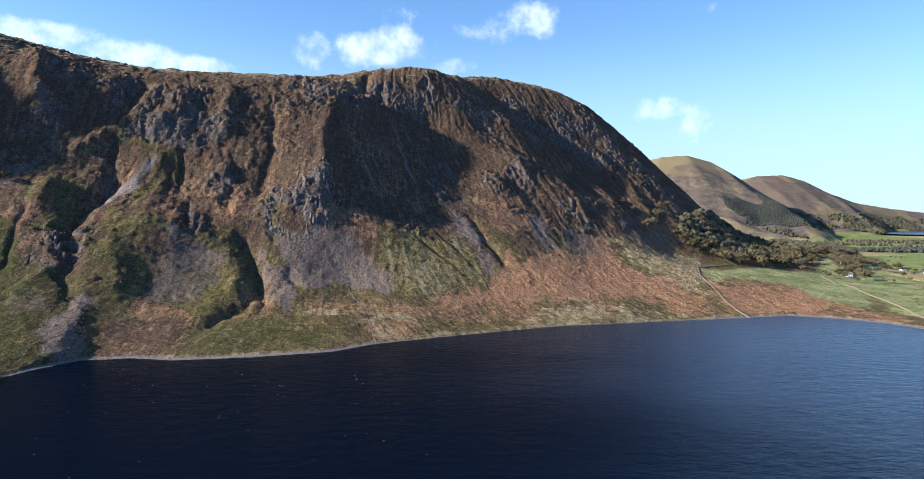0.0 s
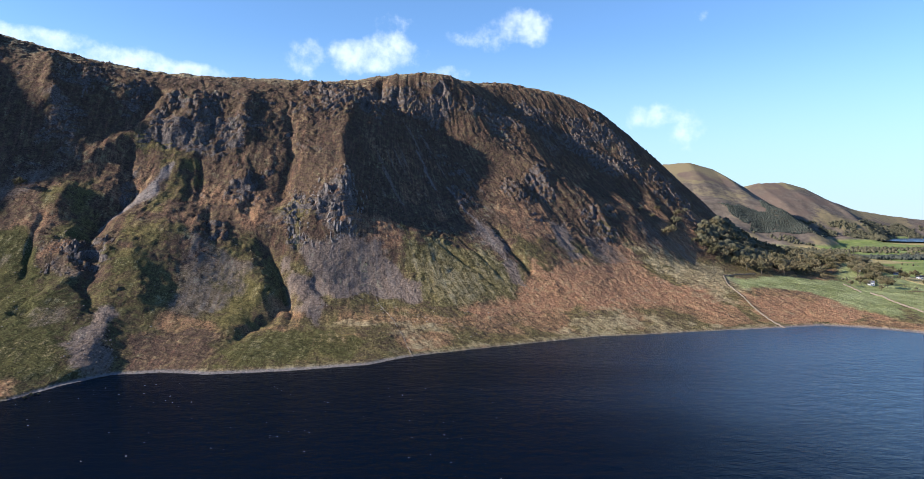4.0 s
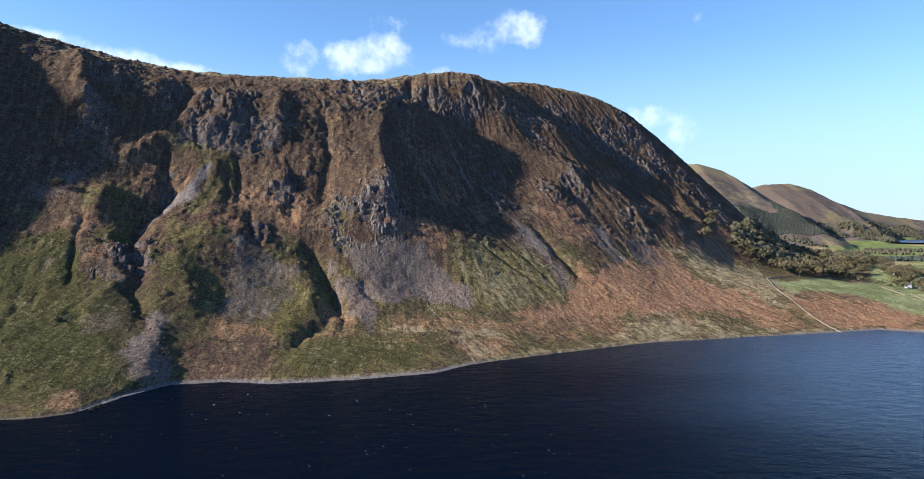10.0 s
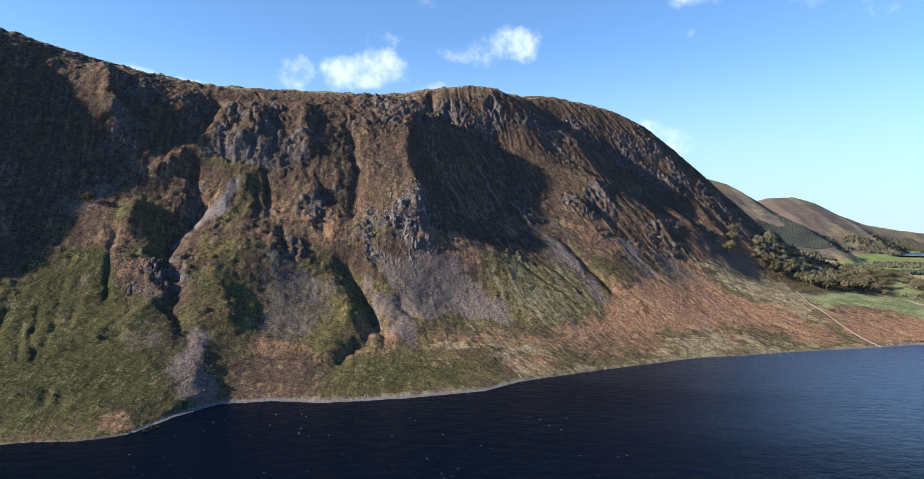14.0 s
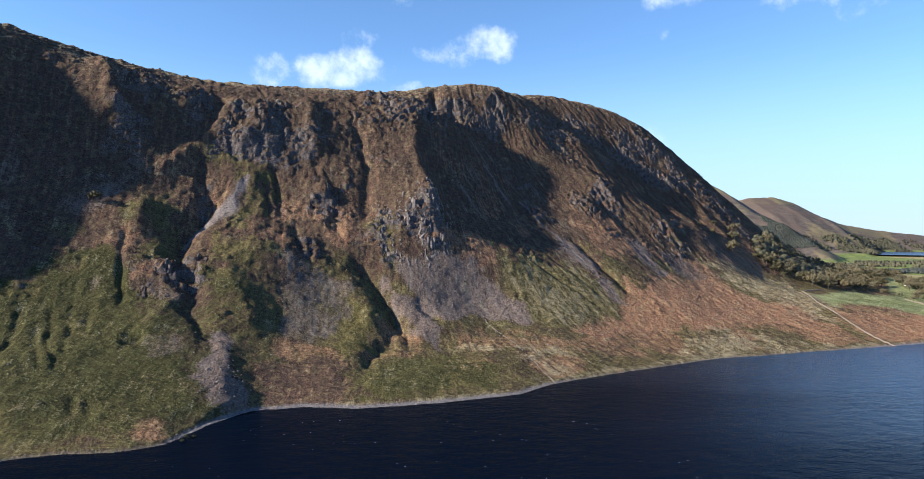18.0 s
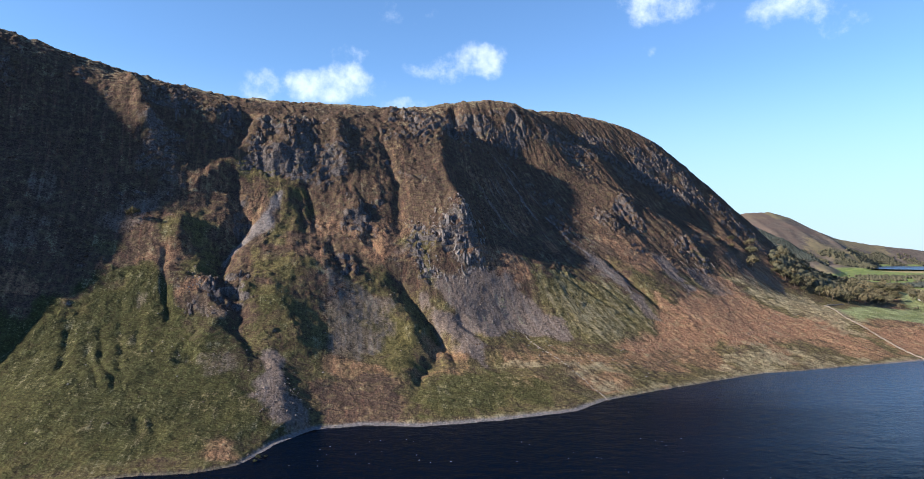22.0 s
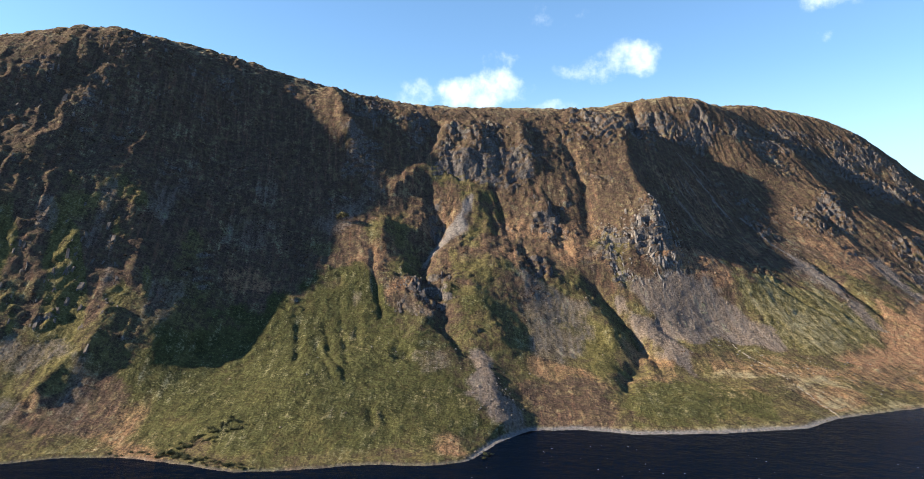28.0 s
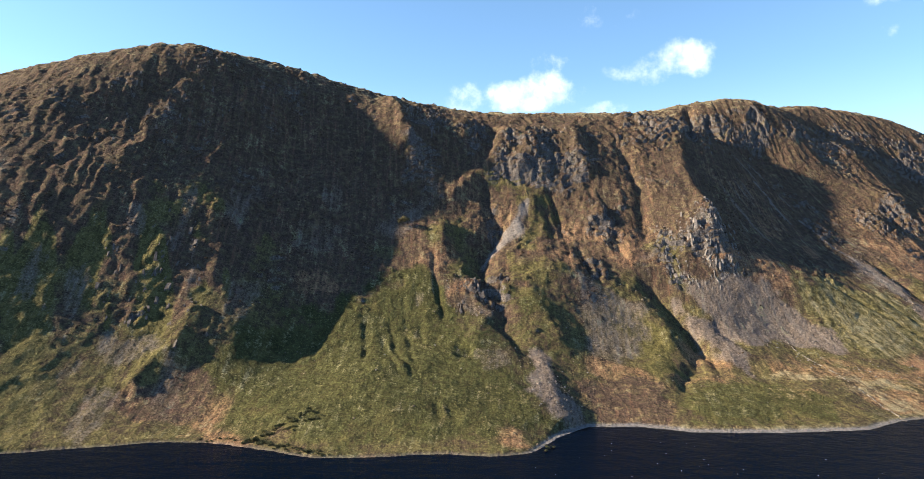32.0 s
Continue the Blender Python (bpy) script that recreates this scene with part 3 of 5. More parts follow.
def sheet(name, x, y, z, quads):
    used = np.unique(quads)
    back = np.zeros(x.size, np.int64)
    back[used] = np.arange(used.size)
    quads = back[quads]
    me = bpy.data.meshes.new(name)
    me.vertices.add(used.size)
    me.vertices.foreach_set("co", np.stack([x.ravel()[used], y.ravel()[used], z.ravel()[used]], -1).astype(np.float32).ravel())
    me.loops.add(quads.size)
    me.loops.foreach_set("vertex_index", quads.astype(np.int32).ravel())
    me.polygons.add(len(quads))
    me.polygons.foreach_set("loop_start", np.arange(0, quads.size, 4, dtype=np.int32))
    me.polygons.foreach_set("use_smooth", np.ones(len(quads), bool))
    me.update(calc_edges=True)
    return me, used


def paint(me, name, channels):
    a = me.attributes.new(name, "FLOAT_COLOR", "POINT")
    a.data.foreach_set("color", np.stack(channels, -1).astype(np.float32).ravel())


# ---- materials ----
def material(name):
    m = bpy.data.materials.new(name)
    m.use_nodes = True
    return m, Nodes(m.node_tree)


def finish(n, color, rough, bump=None, strength=0.4, distance=1.0, spec=0.2):
    b = n.add("ShaderNodeBsdfPrincipled", Base_Color=color, Roughness=rough)
    b.inputs["Specular IOR Level"].default_value = spec
    if bump is not None:
        n.put(b, "Normal", n.add("ShaderNodeBump", Strength=strength, Distance=distance, Height=bump).outputs[0])
    n.add("ShaderNodeOutputMaterial", Surface=b.outputs[0])
    return b


def fell_material():
    m, n = material("fell_cover")
    p = n.add("ShaderNodeTexCoord").outputs["Object"]
    one = n.add("ShaderNodeAttribute", attribute_name="cover")
    two = n.add("ShaderNodeAttribute", attribute_name="cover_more")
    sep1, sep2 = n.add("ShaderNodeSeparateColor", i0=one.outputs["Color"]), n.add("ShaderNodeSeparateColor", i0=two.outputs["Color"])
    scree, grass, bracken, rock = *sep1.outputs[:3], one.outputs["Alpha"]
    straw, field, beach, lush_shaded = *sep2.outputs[:3], two.outputs["Alpha"]
    shed = n.add("ShaderNodeAttribute", attribute_name="shed").outputs["Vector"]
    slant = n.add("ShaderNodeMapping", Vector=shed, Scale=(26.0, 3.0, 1.0)).outputs[0]
    thread = n.noise(n.add("ShaderNodeMapping", Vector=shed, Scale=(48.0, 4.5, 1.0)).outputs[0], 1.0, 4, 0.6)
    fine, mid, big = n.noise(p, 0.7, 4, 0.66), n.noise(p, 0.16, 6, 0.65), n.noise(p, 0.03, 5, 0.6)
    streak = n.noise(slant, 1.0, 5, 0.65)
    heath = n.mix(n.ramp(fine, 0.26, 0.74), rgb(0.026, 0.016, 0.0115), rgb(0.122, 0.071, 0.042))
    heath = n.mix(n.ramp(mid, 0.4, 0.7), heath, rgb(0.118, 0.079, 0.037))
    heath = n.mix(n.ramp(streak, 0.5, 0.75), heath, rgb(0.12, 0.057, 0.031))
    green = n.mix(n.ramp(mid, 0.3, 0.7), rgb(0.048, 0.037, 0.012), rgb(0.13, 0.098, 0.03))
    green = n.mix(n.ramp(fine, 0.45, 0.75), green, rgb(0.2, 0.152, 0.052))
    green = n.mix(n.ramp(streak, 0.5, 0.72), green, rgb(0.1, 0.07, 0.025))
    fern = n.mix(n.ramp(fine, 0.26, 0.74), rgb(0.15, 0.07, 0.036), rgb(0.31, 0.157, 0.072))
    fern = n.mix(n.ramp(mid, 0.45, 0.75), fern, rgb(0.3, 0.185, 0.08))
    stones = n.mix(n.ramp(fine, 0.26, 0.74), rgb(0.092, 0.062, 0.041), rgb(0.215, 0.148, 0.098))
    stones = n.mix(n.ramp(streak, 0.45, 0.7), stones, rgb(0.13, 0.096, 0.069))
    crag = n.mix(n.ramp(fine, 0.26, 0.74), rgb(0.04, 0.03, 0.023), rgb(0.18, 0.138, 0.104))
    crag = n.mix(n.ramp(mid, 0.5, 0.7), crag, rgb(0.09, 0.06, 0.036))
    dry = n.mix(n.ramp(mid, 0.3, 0.7), rgb(0.18, 0.124, 0.058), rgb(0.31, 0.23, 0.112))
    lawn = n.mix(n.ramp(big, 0.35, 0.65), rgb(0.16, 0.162, 0.05), rgb(0.25, 0.24, 0.092))
    pebbles = n.mix(n.ramp(fine, 0.26, 0.74), rgb(0.12, 0.096, 0.074), rgb(0.26, 0.21, 0.165))
    wobble = n.math("MULTIPLY", n.math("SUBTRACT", n.math("ADD", n.math("ADD", fine, mid), n.math("ADD", streak, big)), 2.0), 1.0)

    def over(base, top, mask):
        return n.mix(n.ramp(n.math("ADD", mask, wobble), 0.13, 0.9), base, top)
    # greener southern grass with a cloud's shadow put into its darker colour
    deep = n.mix(n.ramp(mid, 0.3, 0.7), rgb(0.025, 0.022, 0.008), rgb(0.07, 0.061, 0.019))
    deep = n.mix(n.ramp(fine, 0.45, 0.75), deep, rgb(0.12, 0.105, 0.031))
    green = n.mix(n.ramp(n.math("ADD", lush_shaded, wobble), 0.1, 0.9), green, deep)
    c = over(heath, green, grass)
    c = over(c, fern, bracken)
    c = over(c, dry, straw)
    c = over(c, stones, scree)
    c = over(c, crag, rock)
    c = over(c, lawn, field)
    c = n.mix(beach, c, pebbles)
    tuft = n.noise(p, 0.42, 3, 0.6)
    shade = n.add("ShaderNodeCombineColor", i0=n.ramp(tuft, 0.22, 0.78, 0.61, 1.06), i1=n.ramp(tuft, 0.22, 0.78, 0.74, 1.22), i2=n.ramp(tuft, 0.22, 0.78, 1.04, 1.56))
    worn = n.math("MULTIPLY", n.ramp(thread, 0.3, 0.7, 0.87, 1.12), n.ramp(streak, 0.35, 0.65, 0.86, 1.14))
    c = n.mix(n.math("SUBTRACT", 0.85, n.math("MULTIPLY", beach, 0.8)), c, n.mix(1.0, c, n.add("ShaderNodeCombineColor", i0=worn, i1=worn, i2=worn).outputs[0], "MULTIPLY"))
    c = n.mix(1.0, c, shade.outputs[0], "MULTIPLY")
    lumps = n.math("ADD", n.math("MULTIPLY", fine, 0.45), n.math("MULTIPLY", mid, 2.5))
    finish(n, c, 0.95, lumps, 0.9, 1.8, 0.08)
    return m


def water_material():
    m, n = material("lake_water")
    p = n.add("ShaderNodeTexCoord").outputs["Object"]
    q = n.add("ShaderNodeMapping", Vector=p, Scale=(0.55, 1.0, 1.0), Rotation=(0, 0, radians(-25))).outputs[0]
    rip = n.math("ADD", n.noise(q, 0.5, 4, 0.6), n.math("MULTIPLY", n.noise(q, 0.13, 3, 0.55), 2.6))
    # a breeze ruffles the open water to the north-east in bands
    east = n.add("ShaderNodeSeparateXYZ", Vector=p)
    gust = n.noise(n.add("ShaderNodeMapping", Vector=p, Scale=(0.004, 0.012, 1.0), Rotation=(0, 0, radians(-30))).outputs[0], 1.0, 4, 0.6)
    wind_sheen = n.ramp(n.math("ADD", n.math("MULTIPLY", n.math("ADD", east.outputs[0], n.math("MULTIPLY", east.outputs[1], 0.35)), 0.0021), n.math("MULTIPLY", n.math("SUBTRACT", gust, 0.5), 0.5)), 0.15, 1.2)
    # brighter north-east and near-black south-west: reflected sky and fell put into colour and specular
    b = finish(n, n.mix(wind_sheen, rgb(0.0008, 0.003, 0.0095), rgb(0.008, 0.02, 0.048)), 0.1, rip, 0.5, 0.8, 0.5)
    n.put(b, "Roughness", n.ramp(wind_sheen, 0.0, 1.0, 0.16, 0.24))
    n.put(b, "Specular IOR Level", n.ramp(wind_sheen, 0.0, 1.0, 0.03, 0.38))
    b.inputs["IOR"].default_value = 1.33
    return m


def moor_material():
    """Moor grass, heather and pastures in the distance, paled and blued for haze."""
    m, n = material("moor")
    p = n.add("ShaderNodeTexCoord").outputs["Object"]
    one = n.add("ShaderNodeAttribute", attribute_name="cover")
    two = n.add("ShaderNodeAttribute", attribute_name="cover_more")
    sep1, sep2 = n.add("ShaderNodeSeparateColor", i0=one.outputs["Color"]), n.add("ShaderNodeSeparateColor", i0=two.outputs["Color"])
    mid, big = n.noise(p, 0.045, 6, 0.65), n.noise(p, 0.011, 5, 0.6)
    c = n.mix(n.ramp(mid, 0.35, 0.65), rgb(0.062, 0.051, 0.041), rgb(0.105, 0.086, 0.066))
    c = n.mix(n.ramp(n.math("ADD", sep1.outputs[1], n.math("MULTIPLY", n.math("SUBTRACT", mid, 0.5), 2.0)), 0.2, 0.8), c, rgb(0.125, 0.103, 0.058))
    c = n.mix(n.ramp(n.math("ADD", sep1.outputs[2], n.math("MULTIPLY", n.math("SUBTRACT", big, 0.5), 2.0)), 0.3, 0.9), c, rgb(0.085, 0.064, 0.05))
    c = n.mix(sep2.outputs[0], c, n.mix(n.ramp(mid, 0.35, 0.65), rgb(0.15, 0.125, 0.055), rgb(0.22, 0.185, 0.085)))
    c = n.mix(sep2.outputs[1], c, n.mix(n.ramp(mid, 0.35, 0.65), rgb(0.075, 0.1, 0.028), rgb(0.13, 0.15, 0.05)))
    # distance haze put into the colour: far land made lighter and bluer
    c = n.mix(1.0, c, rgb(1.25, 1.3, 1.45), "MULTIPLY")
    finish(n, c, 0.95, mid, 0.6, 4.0, 0.08)
    return m


FELL, MOOR, WATER = fell_material(), moor_material(), water_material()



def shore_width(x):
    """Width of the pebble beach along the shore."""
    return np.interp(x, [-640, -450, -335, -320, -250, -120, -60, 180, 300, 460], [0.9, 1.0, 1.4, 4.0, 5.0, 4.0, 1.3, 1.2, 3.0, 8.0])


# greener grass below the southern gullies, its colour also darkened for a cloud's shadow
LUSH_SHADED = [GRASSES[1], GRASSES[3], [(-560, 400), (-560, 560), (-470, 640), (-380, 640), (-300, 560), (-290, 500), (-330, 430), (-440, 390)]]
# screes half grown over
THIN = {2: 0.55, 3: 1.3, 9: 0.6, 10: 0.45, 5: 0.6, 6: 0.5, 7: 0.45, 8: 0.55, 11: 0.6, 14: 0.6, 16: 0.35}

# ---- the fell, one fine sheet of land ----
STEP = 1.6
xs, ys = np.arange(-1060, 700.1, STEP), np.arange(320, 1460.1, STEP)
gx, gy = np.meshgrid(xs, ys)
gz, gap = ground(gx, gy)
rim = np.minimum.reduce([gx - xs[0], xs[-1] - gx, gy - ys[0] + 200, ys[-1] - gy])
base = gz.copy()
gz, craggy = relief(gx, gy, gz, gap)
gz = base + (gz - base) * smooth(0, 60, rim)
strand = shore_width(gx)
bank = 0.1 + np.minimum(gap, strand) * 0.07 + 1.3 * smooth(strand, strand + 2.5, gap) + 0.05 * np.clip(gap - strand, 0, 30)
gz = np.where(gap < 0, np.minimum(gz, gap * 0.25), np.where(gap < strand + 2.5, bank, np.maximum(gz, bank)))
me, used = sheet("ground", gx, gy, gz, cells(xs, ys, lambda q: gap.ravel()[q].max(1) > -14))
wild = fbm(gx / 60, gy / 60, 4, 81)
steep = np.hypot(*np.gradient(gz, STEP))
scree = np.zeros_like(gz)
for k, pts in enumerate(SCREES):
    scree = np.maximum(scree, THIN.get(k, 0.95) * patches(gx, gy, [pts], 6, 12))
basin = patches(gx, gy, [[(-160, 1000), (-100, 1030), (-40, 985), (0, 890), (-30, 830), (-150, 815), (-170, 880)]], 20, 20)
shed = flow(gx, gy)
scree = np.maximum(scree, 0.75 * basin * smooth(0.16, 0.42, fbm((gx + 0.62 * (gy - 900)) / 13, gy / 110, 3, 98) + 0.2 * fbm(gx / 30, gy / 30, 2, 99)))
for pts in TRACKS:
    where, g, _ = line_work(gx, gy, pts, 4)
    scree[where] = np.maximum(scree[where], (0.75 if pts in TRACKS[:2] else 0.35) * smooth(2.2, 1.0, g))
grass = np.maximum(patches(gx, gy, GRASSES[:4], 12, 26), 0.72 * patches(gx, gy, GRASSES[4:], 16, 34))
grass = np.maximum(grass, 0.62 * smooth(110, 45, gz + 70 * wild))
ledge = smooth(-560, -620, gx) * smooth(190, 120, gz) * smooth(0.02, 0.22, fbm((0.75 * gx + 0.66 * gy) / 38, (0.75 * gy - 0.66 * gx) / 120, 4, 84) + 0.12 * smooth(190, 90, gz))
grass = np.maximum(grass, 0.95 * ledge)
scree = np.maximum(scree, 0.5 * smooth(-540, -600, gx) * smooth(240, 160, gz) * smooth(0.2, 0.34, fbm((0.9 * gx + 0.4 * gy) / 26, gy / 70, 4, 85)))
bracken = np.maximum(0.9 * patches(gx, gy, BRACKENS[:2] + BRACKENS[3:4] + BRACKENS[5:8], 12, 26), 0.5 * patches(gx, gy, [BRACKENS[2], BRACKENS[4], *BRACKENS[8:]], 12, 26))
bracken = np.maximum(bracken, 0.6 * smooth(0.12, 0.35, fbm(gx / 80, gy / 80, 3, 82) + 0.1 * smooth(-200, 100, gx)) * smooth(-640, -520, gx))
bracken = bracken * (1 - 0.55 * smooth(110, 170, gz)) * (1 - 0.8 * patches(gx, gy, GRASSES, 12, 22))
dusky = patches(gx, gy, [BRACKENS[0], BRACKENS[6]], 5, 9)
grass, bracken = grass * (1 - 0.9 * dusky), bracken * (1 - 0.8 * dusky)
rock = (craggy * smooth(0.9, 1.7, steep) * 1.1 + 0.3 * smooth(1.4, 2.2, steep)) * smooth(10, 30, gz)
straw = np.maximum(0.62 * (1 - 0.7 * patches(gx, gy, GRASSES[3:4], 10, 15)) * patches(gx, gy, STRAWS, 16, 40), 0.45 * smooth(14, 5, gap + 8 * wild) * smooth(-330, -280, gx))
straw = np.maximum(straw, 0.42 * patches(gx, gy, GRASSES[:1], 14, 22))
straw = straw * (1 - 0.9 * dusky)
straw = np.maximum(straw, 0.7 * smooth(290, 325, gz) * smooth(0.75, 0.4, steep))
field = 0.85 * patches(gx, gy, FIELDS, 12, 8)
bare = patches(gx, gy, [SCREES[3]], 4, 7)
for pts in TRACKS[:2]:
    where, g, _ = line_work(gx, gy, pts, 4)
    bare[where] = np.maximum(bare[where], 0.7 * smooth(3.2, 1.4, g))
beach = smooth(1.0, 0.0, (gap - shore_width(gx)) / 1.5) * smooth(-3, 0, gap) * (0.35 + 0.65 * smooth(1.2, 3.0, shore_width(gx)))
beach = np.maximum(beach, 0.65 * bare)
pick = [a.ravel()[used] for a in (scree, grass, bracken, rock, straw, field, beach)]
paint(me, "cover", pick[:4])
paint(me, "shed", [a.ravel()[used] for a in (shed / 100, gy / 100, gz / 100, gz / 100)])
lush_shaded = 0.8 * patches(gx, gy, LUSH_SHADED, 38, 60)
paint(me, "cover_more", [*pick[4:], lush_shaded.ravel()[used]])
me.materials.append(FELL)
fell = tagged(new("ground", me), "steep fell of brown bracken, heather, scree and olive grass", "hillside", kind="structure")

# ---- the land beyond, out to the horizon ----
xs = np.concatenate([np.arange(-4800, -1100, 80), np.arange(-1100, 300, 25), np.arange(300, 2300, 10), np.arange(2300, 4801, 50)]).astype(float)
ys = np.concatenate([np.arange(-4800, 200, 100), np.arange(200, 700, 25), np.arange(700, 3700, 12), np.arange(3700, 4801, 40)]).astype(float)
hx, hy = np.meshgrid(xs, ys)
hz, far_gap = ground(hx, hy)
hidden = (hx > -1050) & (hx < 690) & (hy > 330) & (hy < 1450)
hz = np.where(hidden, hz - 25, hz)
hz = np.where(np.hypot(hx, hy) > 4700, -20, hz)
me, used = sheet("ground_beyond", hx, hy, hz, cells(xs, ys, lambda q: (far_gap.ravel()[q].max(1) > -30) & ~hidden.ravel()[q].all(1)))
wild = fbm(hx / 260, hy / 260, 4, 91)
zero = np.zeros_like(hz)
low = smooth(26, 17, hz + 8 * wild)
# pastures between hedges, each with its own tone
cu, cv = hx * 0.94 + hy * 0.34 + 25 * fbm(hx / 120, hy / 120, 2, 93), hy * 0.94 - hx * 0.34 + 25 * fbm(hx / 130, hy / 130, 2, 94)
tone = lattice(np.floor(cu / 120).astype(np.int64), np.floor(cv / 170).astype(np.int64), 95) / (2 * np.pi)
mown = low * smooth(0.75, 0.7, tone)
sere = low * smooth(0.7, 0.75, tone)
pick = [a.ravel()[used] for a in (zero, 0.75 * smooth(-0.1, 0.35, wild) * smooth(330, 120, hz) + 0.9 * smooth(235, 265, hz), 0.7 * smooth(0.0, 0.25, -wild), zero, sere, mown, zero)]
paint(me, "cover", pick[:4])
paint(me, "cover_more", [*pick[4:], np.ones(used.size)])
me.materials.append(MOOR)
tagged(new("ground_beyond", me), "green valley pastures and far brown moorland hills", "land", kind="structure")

# ---- the lake ----
bm = bmesh.new()
for p in ((-1500, -1050, 0), (900, -1050, 0), (900, 800, 0), (-1500, 800, 0)):
    bm.verts.new(p)
bm.faces.new(bm.verts)
me = bpy.data.meshes.new("water")
bm.to_mesh(me)
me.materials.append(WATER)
tagged(new("water", me), "dark blue rippled lake below the fell", "lake", kind="structure")
water_far = [(1640, 2980), (1760, 2830), (2300, 2700), (2900, 2700), (2800, 3280), (2250, 3260), (1900, 3190), (1720, 3120)]
bm = bmesh.new()
bm.faces.new([bm.verts.new((x, y, 16.0)) for x, y in water_far])
me = bpy.data.meshes.new("water_far")
bm.to_mesh(me)
me.materials.append(WATER)
tagged(new("water_far", me), "strip of blue water far down the valley", "lake", kind="structure")


# ---- helpers for things ----
def part(name, bm, mat, parent, label=""):
    me = bpy.data.meshes.new(name)
    bm.to_mesh(me)
    bm.free()
    me.materials.append(mat)
    ob = new(name, me)
    ob.parent = parent
    if label:
        tagged(ob, label)
    return ob


def box(bm, x0, x1, y0, y1, z0, z1):
    v = [bm.verts.new(p) for p in ((x0, y0, z0), (x1, y0, z0), (x1, y1, z0), (x0, y1, z0), (x0, y0, z1), (x1, y0, z1), (x1, y1, z1), (x0, y1, z1))]
    for f in ((3, 2, 1, 0), (4, 5, 6, 7), (0, 1, 5, 4), (1, 2, 6, 5), (2, 3, 7, 6), (3, 0, 4, 7)):
        bm.faces.new([v[i] for i in f])
    return v


GROUND_X, GROUND_Y, GROUND_Z = np.arange(-1060, 700.1, STEP), np.arange(320, 1460.1, STEP), gz


def height(x, y):
    """Height of the land at a place."""
    if GROUND_X[0] < x < GROUND_X[-1] - 2 and GROUND_Y[0] < y < GROUND_Y[-1] - 2:
        return float(GROUND_Z[int((y - GROUND_Y[0]) / STEP), int((x - GROUND_X[0]) / STEP)])
    z, _ = ground(np.array([[float(x)]]), np.array([[float(y)]]))
    return float(z[0, 0])


def plain(name, lo, hi, scale=1.0, rough=0.9, bump=0.3, vary=0.0):
    """A grained surface between two colours; vary: how much each thing differs."""
    m, n = material(name)
    p = n.add("ShaderNodeTexCoord").outputs["Object"]
    fine, wide = n.noise(p, 3.0 * scale, 5, 0.65), n.noise(p, 0.5 * scale, 4, 0.6)
    c = n.mix(n.ramp(n.math("ADD", n.math("MULTIPLY", fine, 0.6), n.math("MULTIPLY", wide, 0.4)), 0.32, 0.68), rgb(*lo), rgb(*hi))
    c = n.mix(1.0, c, rgb(0.92, 1.0, 1.22), "MULTIPLY")
    if vary:
        r = n.add("ShaderNodeObjectInfo").outputs["Random"]
        c = n.mix(n.math("MULTIPLY", r, vary), c, rgb(0.1, 0.08, 0.045))
        c = n.mix(n.ramp(n.math("FRACT", n.math("MULTIPLY", r, 7.3)), 0.3, 1.0, 0.0, vary), c, rgb(0.03, 0.032, 0.012))
    finish(n, c, rough, fine, bump, 0.2, 0.2)
    return m


LEAF = plain("autumn_leaves", (0.045, 0.042, 0.022), (0.165, 0.14, 0.074), 0.5, 0.9, 0.3, 0.6)
GORSE = plain("gorse_leaves", (0.014, 0.017, 0.006), (0.05, 0.052, 0.018), 0.6, 0.9, 0.3, 0.2)
FIR = plain("fir_needles", (0.03, 0.034, 0.026), (0.055, 0.06, 0.044), 0.3)
COPSE = plain("copse_leaves", (0.025, 0.026, 0.014), (0.1, 0.088, 0.048), 0.05, 0.9, 0.3)
BARK = plain("bark", (0.03, 0.022, 0.016), (0.11, 0.085, 0.06), 2.0)
WHITEWASH = plain("whitewash", (0.4, 0.385, 0.36), (0.56, 0.54, 0.51), 0.6, 0.8, 0.1)
SLATE = plain("roof_slate", (0.05, 0.052, 0.06), (0.13, 0.135, 0.15), 1.5, 0.6)
GREYSTONE = plain("field_stone", (0.075, 0.058, 0.045), (0.23, 0.178, 0.133), 1.0)
WALLSTONE = plain("wall_stone", (0.1, 0.08, 0.058), (0.25, 0.205, 0.148), 1.0)
PALESTONE = plain("boulder_stone", (0.085, 0.074, 0.06), (0.21, 0.18, 0.15), 0.7, 0.9, 0.4, 0.0)
TIMBER = plain("painted_timber", (0.07, 0.06, 0.05), (0.16, 0.14, 0.12), 2.0, 0.6)
PANE, pn = material("window_glass")
finish(pn, rgb(0.02, 0.025, 0.03), 0.08, None, 0, 0, 0.5)


